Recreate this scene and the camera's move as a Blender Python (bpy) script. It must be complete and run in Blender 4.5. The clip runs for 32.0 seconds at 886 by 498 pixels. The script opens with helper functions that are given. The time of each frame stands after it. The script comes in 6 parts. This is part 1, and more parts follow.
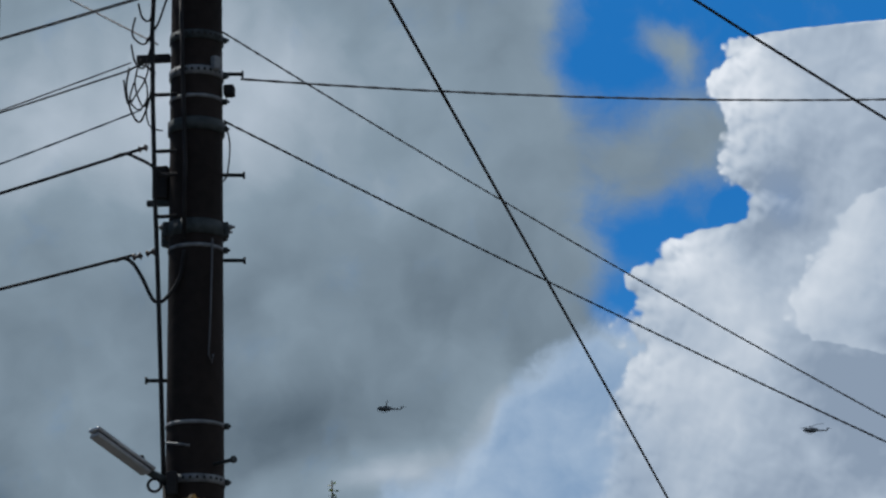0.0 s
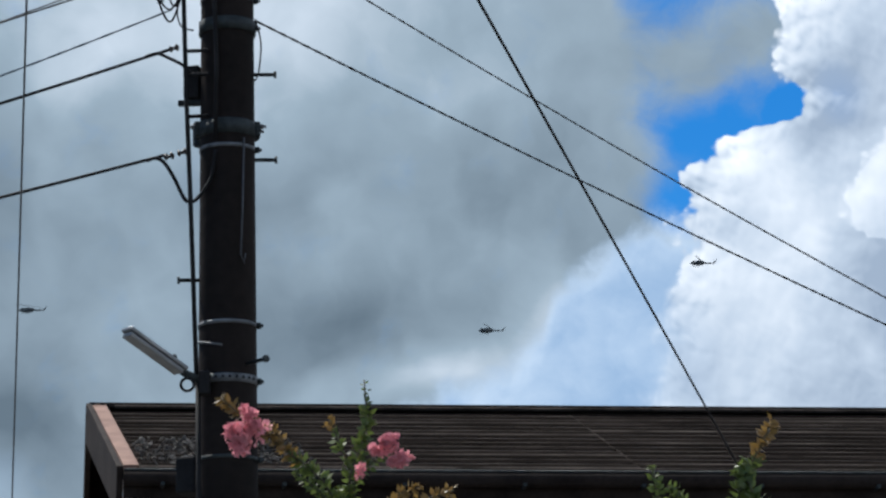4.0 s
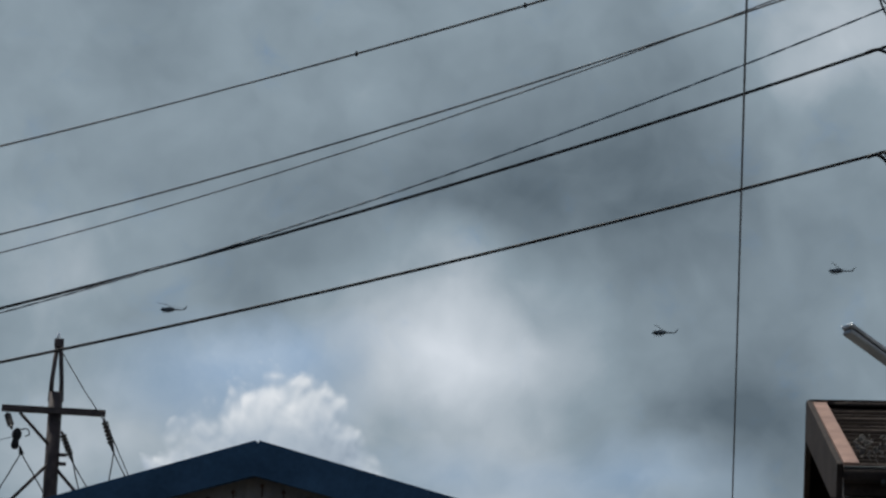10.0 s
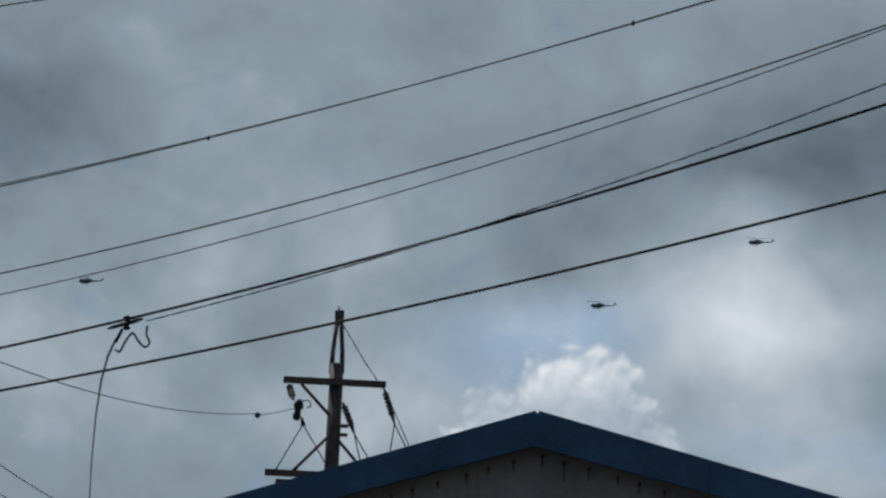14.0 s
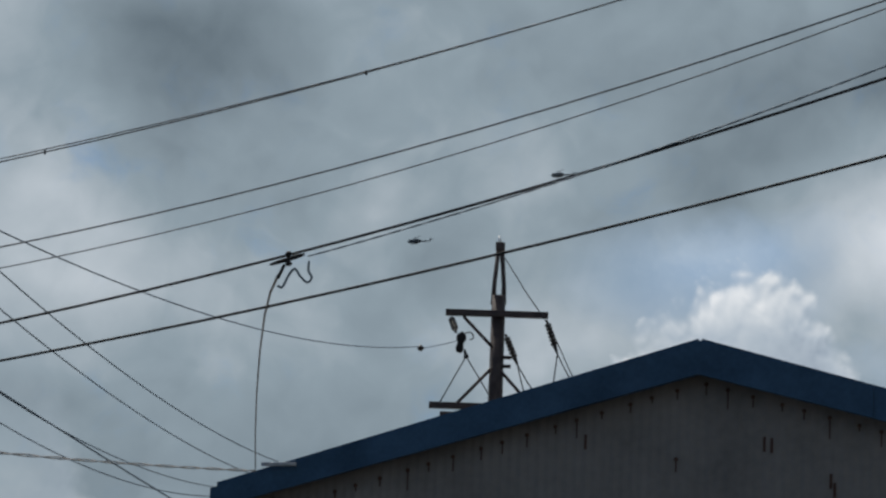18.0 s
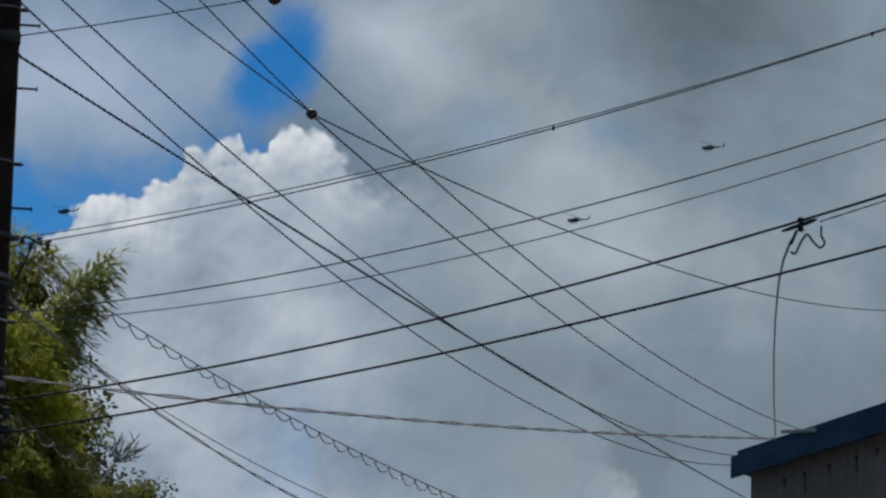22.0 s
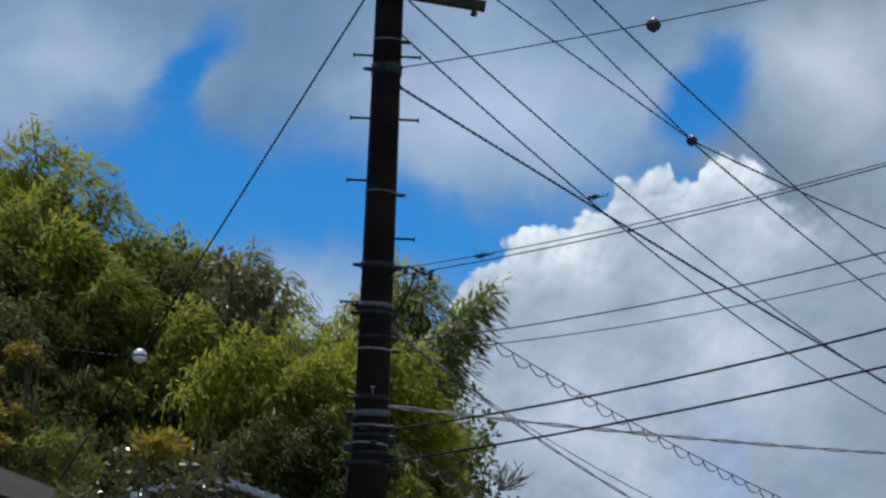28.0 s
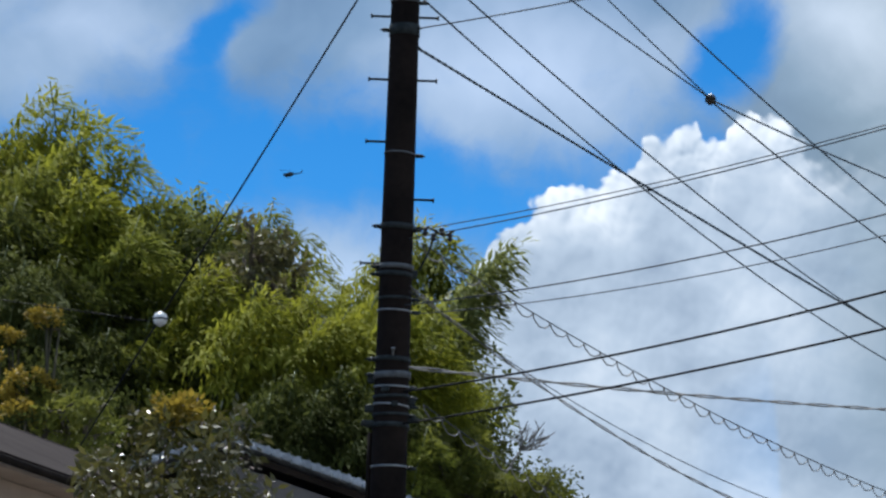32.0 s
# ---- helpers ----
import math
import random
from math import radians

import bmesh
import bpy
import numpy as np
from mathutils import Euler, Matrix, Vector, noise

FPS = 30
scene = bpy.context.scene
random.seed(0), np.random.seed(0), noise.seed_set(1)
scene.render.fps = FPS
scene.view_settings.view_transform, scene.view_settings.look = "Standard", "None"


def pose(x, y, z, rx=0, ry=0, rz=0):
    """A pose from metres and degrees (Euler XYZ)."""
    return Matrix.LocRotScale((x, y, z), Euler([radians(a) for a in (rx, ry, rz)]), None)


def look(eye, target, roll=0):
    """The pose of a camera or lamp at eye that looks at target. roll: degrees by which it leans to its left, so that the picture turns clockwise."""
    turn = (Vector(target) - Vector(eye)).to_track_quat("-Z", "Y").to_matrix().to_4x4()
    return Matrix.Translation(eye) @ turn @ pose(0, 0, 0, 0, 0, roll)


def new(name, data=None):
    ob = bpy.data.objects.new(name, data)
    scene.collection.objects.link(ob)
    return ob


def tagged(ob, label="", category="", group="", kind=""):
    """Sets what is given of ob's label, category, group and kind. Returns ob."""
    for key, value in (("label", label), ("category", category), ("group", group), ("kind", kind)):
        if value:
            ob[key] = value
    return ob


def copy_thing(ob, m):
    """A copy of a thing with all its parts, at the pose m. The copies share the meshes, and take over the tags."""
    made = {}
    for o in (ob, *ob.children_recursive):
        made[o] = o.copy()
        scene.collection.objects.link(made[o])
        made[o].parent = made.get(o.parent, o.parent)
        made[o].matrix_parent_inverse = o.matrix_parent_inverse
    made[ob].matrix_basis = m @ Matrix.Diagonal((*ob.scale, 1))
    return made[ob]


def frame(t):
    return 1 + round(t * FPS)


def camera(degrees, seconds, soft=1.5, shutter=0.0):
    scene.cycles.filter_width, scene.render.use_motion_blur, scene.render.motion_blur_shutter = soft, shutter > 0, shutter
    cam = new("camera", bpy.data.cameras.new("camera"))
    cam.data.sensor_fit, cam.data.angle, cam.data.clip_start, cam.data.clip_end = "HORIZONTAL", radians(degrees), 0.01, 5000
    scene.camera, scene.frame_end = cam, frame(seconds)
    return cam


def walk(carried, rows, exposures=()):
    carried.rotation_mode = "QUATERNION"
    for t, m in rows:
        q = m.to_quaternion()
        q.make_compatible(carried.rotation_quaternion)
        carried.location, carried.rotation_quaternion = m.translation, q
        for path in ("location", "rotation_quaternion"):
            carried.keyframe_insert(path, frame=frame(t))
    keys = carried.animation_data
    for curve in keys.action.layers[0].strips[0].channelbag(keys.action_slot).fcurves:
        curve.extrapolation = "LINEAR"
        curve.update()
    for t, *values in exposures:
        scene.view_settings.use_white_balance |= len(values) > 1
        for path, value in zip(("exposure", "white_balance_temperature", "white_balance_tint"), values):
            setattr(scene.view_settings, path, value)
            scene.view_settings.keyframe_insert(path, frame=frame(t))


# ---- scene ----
cam = camera(14.889, 32.0, soft=2.5)
EYE = Vector((0.0, 0.0, 1.6))


def spot(az, el, d):
    """The place at a bearing clockwise from +y, an elevation and a level distance from the eye."""
    a, e = radians(az), radians(el)
    return EYE + Vector((math.sin(a) * d, math.cos(a) * d, math.tan(e) * d))


def aim(az, el, roll):
    return look(EYE, EYE + (spot(az, el, 10) - EYE), roll)


walk(cam, [(t, aim(a, e, r)) for t, a, e, r in (
    (0, 0.121, 15.689, -0.941), (0.5, -0.678, 14.919, -0.850), (1, -1.081, 14.374, -0.759), (1.5, -1.018, 14.013, -0.668),
    (2, -0.142, 13.959, -0.698), (2.5, 0.662, 13.951, -0.728), (4.5, -1.488, 14.013, -0.847), (5, -2.782, 14.022, -0.553),
    (5.5, -3.896, 14.022, -0.278), (6, -5.038, 13.998, 0.047), (6.5, -5.991, 14.012, 0.337), (7, -6.934, 14.019, 0.508),
    (7.5, -7.821, 13.981, 0.756), (8, -9.284, 13.870, 1.100), (8.5, -10.617, 13.857, 1.378), (9, -11.636, 13.857, 1.662),
    (9.5, -12.404, 13.850, 1.897), (10, -12.952, 13.826, 2.034), (10.5, -13.393, 13.798, 2.144), (11, -13.807, 13.798, 2.197),
    (11.5, -14.413, 13.757, 2.282), (12, -14.999, 13.745, 2.340), (12.5, -15.370, 13.636, 2.513), (13, -15.588, 13.605, 2.463),
    (13.5, -16.259, 13.475, 2.426), (14, -17.760, 13.131, 2.669), (14.5, -20.204, 12.493, 2.545), (16.5, -21.643, 11.804, 2.342),
    (17, -21.055, 11.841, 2.210), (17.5, -20.673, 11.878, 2.137), (18, -20.479, 11.858, 2.131), (18.5, -20.382, 11.867, 2.093),
    (19, -20.449, 11.877, 2.045), (19.5, -20.480, 11.882, 2.073), (20, -20.476, 11.889, 2.066), (20.5, -21.779, 11.822, 2.072),
    (21, -24.298, 11.592, 1.906), (21.5, -26.848, 11.346, 1.967), (22, -29.266, 11.062, 1.653), (22.5, -32.327, 10.601, 1.977),
    (23, -34.966, 10.235, 2.443), (23.5, -36.414, 10.112, 2.722), (24, -37.396, 10.262, 2.743), (24.5, -38.078, 10.554, 2.939),
    (25, -37.714, 10.575, 2.813), (25.5, -37.054, 10.591, 2.669), (26, -36.540, 10.651, 2.557), (26.5, -35.994, 11.017, 2.200),
    (28.5, -35.810, 11.324, 2.299), (29, -35.811, 11.303, 2.215), (29.5, -35.765, 11.274, 2.258), (30, -35.913, 10.967, 2.209),
    (30.5, -35.951, 10.461, 2.207), (31, -35.840, 10.239, 2.078), (31.5, -35.980, 10.159, 2.044), (32, -36.153, 10.634, 1.926)
)], exposures=((0, 0.0, 6150, 10), (1, 0.33, 6150, 10), (1.5, 0.38, 6150, 10), (5, 0.56, 6150, 10), (6.5, 0.32, 6300, 10), (8, 0.18, 6450, 10), (10, 0.06, 6500, 10), (13, 0.02, 6500, 10), (14, 0.06, 6500, 10), (19, 0.1, 6600, 10), (21, 0.05, 6500, 10), (22, -0.22, 6300, 10),
                (23, 0.1, 6120, 10), (24, 0.42, 5950, 9), (25.2, 0.38, 5950, 9), (26.5, 0.22, 5950, 9), (28.5, 0.08, 6000, 9), (29.5, 0.13, 6000, 9), (30.0, 0.26, 5980, 9), (30.4, 0.38, 5950, 9), (32, 0.4, 5950, 9)))

# ---- light: high sun ahead of the camera, broken cloud all round ----
SUN_AZ, SUN_EL = -46.0, 60.0
world = bpy.data.worlds.new("world")
scene.world = world
world.use_nodes = True
sky_node = world.node_tree.nodes.new("ShaderNodeTexSky")
sky_node.sky_type, sky_node.sun_disc = "NISHITA", False
sky_node.sun_elevation, sky_node.sun_rotation = radians(SUN_EL), radians(SUN_AZ)
world.node_tree.links.new(sky_node.outputs[0], world.node_tree.nodes["Background"].inputs[0])
world.node_tree.nodes["Background"].inputs[1].default_value = 0.1
sun = new("sun", bpy.data.lights.new("sun", "SUN"))
sun.data.energy, sun.data.angle, sun.data.color = 4.6, radians(0.6), (1.0, 0.95, 0.86)
sun.matrix_world = look(spot(SUN_AZ, SUN_EL, 30), EYE)


# ---- materials ----
def surface(name, dark, light, rough=0.7, metal=0.0, size=3.0, bump=0.15, fine=12.0, per_piece=0.0, spec=0.5):
    """Two scales of variation between two colours, with relief at the finer one."""
    m = bpy.data.materials.new(name)
    m.use_nodes = True
    t, link = m.node_tree, m.node_tree.links.new
    n = t.nodes
    b = n["Principled BSDF"]
    b.inputs["Roughness"].default_value, b.inputs["Metallic"].default_value = rough, metal
    b.inputs["Specular IOR Level"].default_value = spec
    co = n.new("ShaderNodeTexCoord")
    big, small = n.new("ShaderNodeTexNoise"), n.new("ShaderNodeTexNoise")
    big.inputs["Scale"].default_value, small.inputs["Scale"].default_value = size, size * fine
    small.inputs["Detail"].default_value = 6
    for x in (big, small):
        link(co.outputs["Object"], x.inputs["Vector"])
    mix = n.new("ShaderNodeMath")
    mix.operation = "MULTIPLY_ADD"
    link(small.outputs[0], mix.inputs[0])
    mix.inputs[1].default_value = 0.5
    link(big.outputs[0], mix.inputs[2])
    ramp = n.new("ShaderNodeValToRGB")
    ramp.color_ramp.elements[0].position, ramp.color_ramp.elements[0].color = 0.5, (*dark, 1)
    ramp.color_ramp.elements[1].position, ramp.color_ramp.elements[1].color = 1.0, (*light, 1)
    link(mix.outputs[0], ramp.inputs[0])
    out = ramp.outputs[0]
    if per_piece:
        info, hsv = n.new("ShaderNodeObjectInfo"), n.new("ShaderNodeHueSaturation")
        geo = n.new("ShaderNodeNewGeometry")
        add, rng = n.new("ShaderNodeMath"), n.new("ShaderNodeMapRange")
        link(info.outputs["Random"], add.inputs[0])
        link(geo.outputs["Random Per Island"], add.inputs[1])
        rng.inputs[2].default_value = 2.0
        rng.inputs[3].default_value, rng.inputs[4].default_value = 1 - per_piece, 1 + per_piece
        link(add.outputs[0], rng.inputs[0])
        link(rng.outputs[0], hsv.inputs["Value"])
        link(out, hsv.inputs["Color"])
        out = hsv.outputs[0]
    link(out, b.inputs["Base Color"])
    if bump:
        bp = n.new("ShaderNodeBump")
        bp.inputs["Strength"].default_value, bp.inputs["Distance"].default_value = bump, 0.02
        link(small.outputs[0], bp.inputs["Height"])
        link(bp.outputs[0], b.inputs["Normal"])
    return m


def leafy(name, dark, light, through_light=0.35, rough=0.45, spec=0.5):
    """Leaves: colour by leaf, some of the light passing through."""
    m = surface(name, dark, light, rough, size=0.9, bump=0.0, fine=6.0, per_piece=0.2, spec=spec)
    t = m.node_tree
    tr, mx = t.nodes.new("ShaderNodeBsdfTranslucent"), t.nodes.new("ShaderNodeMixShader")
    b = t.nodes["Principled BSDF"]
    t.links.new(b.inputs["Base Color"].links[0].from_socket, tr.inputs["Color"])
    mx.inputs[0].default_value = through_light
    t.links.new(b.outputs[0], mx.inputs[1])
    t.links.new(tr.outputs[0], mx.inputs[2])
    t.links.new(mx.outputs[0], t.nodes["Material Output"].inputs["Surface"])
    return m


M_POLE = surface("weathered_brown_pole", (0.0075, 0.006, 0.0057), (0.022, 0.016, 0.0138), 0.8, size=1.6, spec=0.06)
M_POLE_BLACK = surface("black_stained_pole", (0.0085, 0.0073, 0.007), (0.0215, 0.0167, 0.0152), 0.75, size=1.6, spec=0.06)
M_BAND = surface("weathered_band_steel", (0.055, 0.059, 0.063), (0.16, 0.17, 0.18), 0.65, 0.15, size=14, spec=0.3)
M_STEEL = surface("galvanised_steel", (0.16, 0.17, 0.18), (0.36, 0.37, 0.38), 0.5, 0.6, size=9)
M_BRACKET = surface("dull_bracket_steel", (0.012, 0.016, 0.017), (0.045, 0.053, 0.055), 0.65, 0.1, size=14, spec=0.15)
M_CABLE = surface("black_sheath", (0.008, 0.008, 0.009), (0.02, 0.02, 0.021), 0.7, size=5, bump=0.05, spec=0.1)
M_CABLE_GREY = surface("grey_sheath", (0.045, 0.047, 0.051), (0.095, 0.1, 0.105), 0.7, size=5, bump=0.05, spec=0.15)
M_CABLE_BLUE = surface("blue_grey_sheath", (0.045, 0.065, 0.085), (0.09, 0.12, 0.15), 0.7, size=5, bump=0.05, spec=0.15)
M_CABLE_PALE = surface("pale_worn_sheath", (0.11, 0.11, 0.105), (0.26, 0.25, 0.24), 0.6, size=5, bump=0.05)
M_PORCELAIN = surface("dark_porcelain", (0.02, 0.018, 0.016), (0.05, 0.04, 0.035), 0.5, size=8, bump=0.0, spec=0.3)
M_WHITE = surface("white_plastic", (0.6, 0.62, 0.62), (0.82, 0.83, 0.82), 0.4, size=5, bump=0.05)
M_LENS = surface("grey_lamp_cover", (0.12, 0.125, 0.13), (0.22, 0.225, 0.23), 0.4, size=6, bump=0.02)
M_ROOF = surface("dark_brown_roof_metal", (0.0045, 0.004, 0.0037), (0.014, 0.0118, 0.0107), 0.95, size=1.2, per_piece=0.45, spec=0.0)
# lighter tone painting the glints along the roof ribs; also the ridge flashing
M_RIB_LIGHT_FLASHING = surface("rib_highlight_and_flashing_metal", (0.012, 0.0105, 0.0095), (0.07, 0.06, 0.054), 0.95, size=2.2, spec=0.0)
M_VERGE = surface("red_brown_verge_metal", (0.13, 0.07, 0.052), (0.24, 0.145, 0.11), 0.7, size=4, spec=0.15)
M_TRIM = surface("dark_brown_trim", (0.014, 0.011, 0.01), (0.036, 0.028, 0.024), 0.7, size=3, spec=0.04)
M_STUCCO = surface("beige_render", (0.42, 0.33, 0.26), (0.58, 0.47, 0.375), 0.9, size=2.5, bump=0.3, fine=30)
M_WALL_GREY = surface("grey_cement_sheet", (0.076, 0.076, 0.077), (0.12, 0.119, 0.119), 0.9, size=0.8, fine=9)
M_RUST = surface("rust", (0.014, 0.008, 0.007), (0.05, 0.022, 0.015), 0.9, size=14)
M_BLUE = surface("faded_blue_sheet_metal", (0.01, 0.033, 0.066), (0.023, 0.06, 0.112), 0.6, size=1.4, per_piece=0.2, spec=0.15)
M_MAST = surface("rusty_painted_steel", (0.02, 0.017, 0.018), (0.06, 0.045, 0.043), 0.7, 0.2, size=5, spec=0.25)
M_WALL_DARK = surface("dark_grey_wall", (0.13, 0.122, 0.122), (0.2, 0.188, 0.186), 0.9, size=1.2)
M_TILE = surface("blue_grey_roof_tile", (0.21, 0.24, 0.28), (0.42, 0.46, 0.51), 0.5, size=5, per_piece=0.25)
M_BROWN_ROOF = surface("brown_slate_roof", (0.016, 0.0122, 0.0122), (0.034, 0.0265, 0.0262), 0.85, spec=0.05, size=2.5, per_piece=0.25)
M_HIP = surface("verdigris_ridge_cap", (0.13, 0.15, 0.135), (0.27, 0.29, 0.26), 0.85, size=9, spec=0.1)
M_BARK = surface("bark", (0.05, 0.04, 0.03), (0.14, 0.11, 0.08), 0.9, size=7, bump=0.5)
M_GREY_TWIG = surface("dry_grey_twig", (0.12, 0.115, 0.11), (0.24, 0.23, 0.22), 0.9, size=9, bump=0.1)
M_TWIG = surface("green_brown_twig", (0.03, 0.028, 0.014), (0.07, 0.06, 0.03), 0.8, size=9, bump=0.1)
M_CULM = surface("bamboo_culm", (0.06, 0.09, 0.02), (0.16, 0.19, 0.06), 0.5, size=3)
# grove leaves: a lit green, then two copies with shade put into the colour
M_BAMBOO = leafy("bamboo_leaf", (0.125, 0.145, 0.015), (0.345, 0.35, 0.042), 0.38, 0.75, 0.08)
M_LEAF_SHADE = leafy("shade_darkened_leaf", (0.034, 0.045, 0.012), (0.105, 0.118, 0.03), 0.4, 0.8, 0.08)
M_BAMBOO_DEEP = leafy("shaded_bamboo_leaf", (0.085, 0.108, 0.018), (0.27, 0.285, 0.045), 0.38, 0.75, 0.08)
M_BAMBOO_EDGE = leafy("blue_green_bamboo_leaf", (0.08, 0.1, 0.028), (0.24, 0.26, 0.07), 0.45, 0.6, 0.3)
M_YELLOW_LEAF = leafy("yellowing_leaf", (0.15, 0.11, 0.015), (0.44, 0.325, 0.045), 0.35, 0.6, 0.15)
M_BROWN_LEAF = leafy("brown_green_leaf", (0.06, 0.06, 0.025), (0.16, 0.145, 0.06), 0.35, 0.6)
M_GLOSSY_LEAF = leafy("glossy_dark_leaf", (0.022, 0.025, 0.008), (0.18, 0.165, 0.046), 0.3, 0.35, 0.4)
M_SCRUB = leafy("scrub_leaf", (0.065, 0.08, 0.014), (0.2, 0.205, 0.036), 0.45, 0.7, 0.2)
M_MYRTLE_LEAF = leafy("crape_myrtle_leaf", (0.045, 0.075, 0.016), (0.14, 0.185, 0.04), 0.4)
M_MYRTLE_TIP = leafy("bronze_young_leaf", (0.12, 0.072, 0.02), (0.28, 0.175, 0.05), 0.4)
M_PETAL = leafy("pink_petal", (0.5, 0.13, 0.18), (0.82, 0.4, 0.43), 0.35, 0.7, 0.2)
M_GRASS = surface("grey_gravel_and_earth", (0.055, 0.054, 0.05), (0.12, 0.117, 0.108), 0.95, size=0.35)
M_HELI = surface("olive_drab_paint", (0.028, 0.034, 0.036), (0.05, 0.058, 0.06), 0.6, size=0.8, bump=0.02)
M_GLASS_DARK = surface("dark_cockpit_glass", (0.01, 0.012, 0.014), (0.02, 0.022, 0.025), 0.1, size=1, bump=0.0)


# ---- cloud backdrop: a far band of sky that drifts slowly with the wind ----
def cloud_material():
    m = bpy.data.materials.new("cloudy_sky")
    m.use_nodes = True
    t = m.node_tree
    n, link = t.nodes, t.links.new
    n.clear()

    def math_node(op, a, b=None, c=None, clamp=False):
        x = n.new("ShaderNodeMath")
        x.operation, x.use_clamp = op, clamp
        for i, v in enumerate((a, b, c)):
            if v is None:
                continue
            if isinstance(v, (int, float)):
                x.inputs[i].default_value = v
            else:
                link(v, x.inputs[i])
        return x.outputs[0]

    def noise_node(vec, scale, detail=4.0, rough=0.55, colour=False):
        x = n.new("ShaderNodeTexNoise")
        x.inputs["Scale"].default_value, x.inputs["Detail"].default_value = scale, detail
        x.inputs["Roughness"].default_value = rough
        link(vec, x.inputs["Vector"])
        return x.outputs[1] if colour else x.outputs[0]

    def warp(vec, scale, amount, detail=4.0, rough=0.55):
        s, k = n.new("ShaderNodeVectorMath"), n.new("ShaderNodeVectorMath")
        s.operation, k.operation = "SUBTRACT", "MULTIPLY_ADD"
        link(noise_node(vec, scale, detail, rough, True), s.inputs[0])
        s.inputs[1].default_value = (0.5, 0.5, 0.5)
        link(s.outputs[0], k.inputs[0])
        k.inputs[1].default_value = (amount, amount, 0.0)
        link(vec, k.inputs[2])
        return k.outputs[0]

    def puff(vec, az, el, w, h, turn, peak):
        x, g = n.new("ShaderNodeMapping"), n.new("ShaderNodeTexGradient")
        x.vector_type, g.gradient_type = "TEXTURE", "SPHERICAL"
        x.inputs["Location"].default_value = (az, el, 0)
        x.inputs["Rotation"].default_value = (0, 0, radians(turn))
        x.inputs["Scale"].default_value = (w, h, 1)
        link(vec, x.inputs[0])
        link(x.outputs[0], g.inputs[0])
        return math_node("MULTIPLY", g.outputs[1], peak)

    def many(vec, rows):
        total = None
        for row in rows:
            p = puff(vec, *row)
            total = p if total is None else math_node("ADD", total, p)
        return total

    def soft_step(v, a, b):
        x = n.new("ShaderNodeMapRange")
        x.interpolation_type = "SMOOTHSTEP"
        x.inputs[1].default_value, x.inputs[2].default_value = a, b
        link(v, x.inputs[0])
        return x.outputs[0]

    def blend(f, a, b):
        x = n.new("ShaderNodeMix")
        x.data_type = "RGBA"
        link(f, x.inputs[0]) if not isinstance(f, float) else None
        for i, v in ((6, a), (7, b)):
            if isinstance(v, tuple):
                x.inputs[i].default_value = (*v, 1)
            else:
                link(v, x.inputs[i])
        return x.outputs[2]

    def lumps(vec, scale):
        """Cauliflower heads: rounded cells at two sizes."""
        total = None
        for k, weight in ((1.0, 0.52), (2.3, 0.31), (5.1, 0.17)):
            x = n.new("ShaderNodeTexVoronoi")
            x.feature, x.voronoi_dimensions = "SMOOTH_F1", "2D"
            x.inputs["Scale"].default_value, x.inputs["Smoothness"].default_value = scale * k, 0.6
            link(vec, x.inputs["Vector"])
            v = math_node("MULTIPLY", math_node("SUBTRACT", 0.75, x.outputs["Distance"]), weight)
            total = v if total is None else math_node("ADD", total, v)
        return total

    def shifted(vec, dx, dy):
        x = n.new("ShaderNodeVectorMath")
        link(vec, x.inputs[0])
        x.inputs[1].default_value = (dx, dy, 0)
        return x.outputs[0]

    def profile(v, lo, hi, pts):
        """A smooth curve through pairs of numbers: v between lo and hi against degrees."""
        x, c, y = n.new("ShaderNodeMapRange"), n.new("ShaderNodeFloatCurve"), n.new("ShaderNodeMapRange")
        low, high = min(p[1] for p in pts) - 0.5, max(p[1] for p in pts) + 0.5
        link(v, x.inputs[0])
        x.inputs[1].default_value, x.inputs[2].default_value = lo, hi
        link(x.outputs[0], c.inputs[1])
        row = sorted(((p[0] - lo) / (hi - lo), (p[1] - low) / (high - low)) for p in pts)
        k = c.mapping.curves[0].points
        k[0].location, k[-1].location = row[0], row[-1]
        for p in row[1:-1]:
            k.new(*p)
        c.mapping.update()
        link(c.outputs[0], y.inputs[0])
        y.inputs[3].default_value, y.inputs[4].default_value = low, high
        return y.outputs[0]

    uv = n.new("ShaderNodeUVMap")
    uv.uv_map = "bearing"
    base = uv.outputs[0]
    soft = warp(warp(base, 0.22, 3.2, 3.0), 1.0, 0.42, 4.0)
    gentle = warp(warp(base, 0.35, 1.2, 2.0), 1.4, 0.45, 4.0)
    crisp = warp(warp(base, 0.8, 0.5, 2.0), 2.6, 0.16, 2.0, 0.5)

    def bearing_and_height(vec):
        x = n.new("ShaderNodeSeparateXYZ")
        link(vec, x.inputs[0])
        return x.outputs[0], x.outputs[1]

    az, el = bearing_and_height(base)
    az_soft, el_soft = bearing_and_height(gentle)
    az_crisp, el_crisp = bearing_and_height(crisp)

    # blue sky, paler toward the horizon
    blue = blend(soft_step(el, 5.0, 18.0), (0.075, 0.32, 0.70), (0.02, 0.165, 0.47))

    # the high grey layer: where it is torn open the blue shows
    holes = math_node("SUBTRACT", many(gentle, HOLES), many(gentle, WISPS))
    right_edge = soft_step(math_node("SUBTRACT", az_soft, profile(el, 11.0, 21.0, GREY_EDGE)), -0.3, 1.1)
    low_edge = soft_step(math_node("SUBTRACT", profile(az, -52.0, -30.0, LAYER_EDGE), el_soft), -0.9, 1.5)
    tear = math_node("ADD", math_node("ADD", right_edge, low_edge), holes)
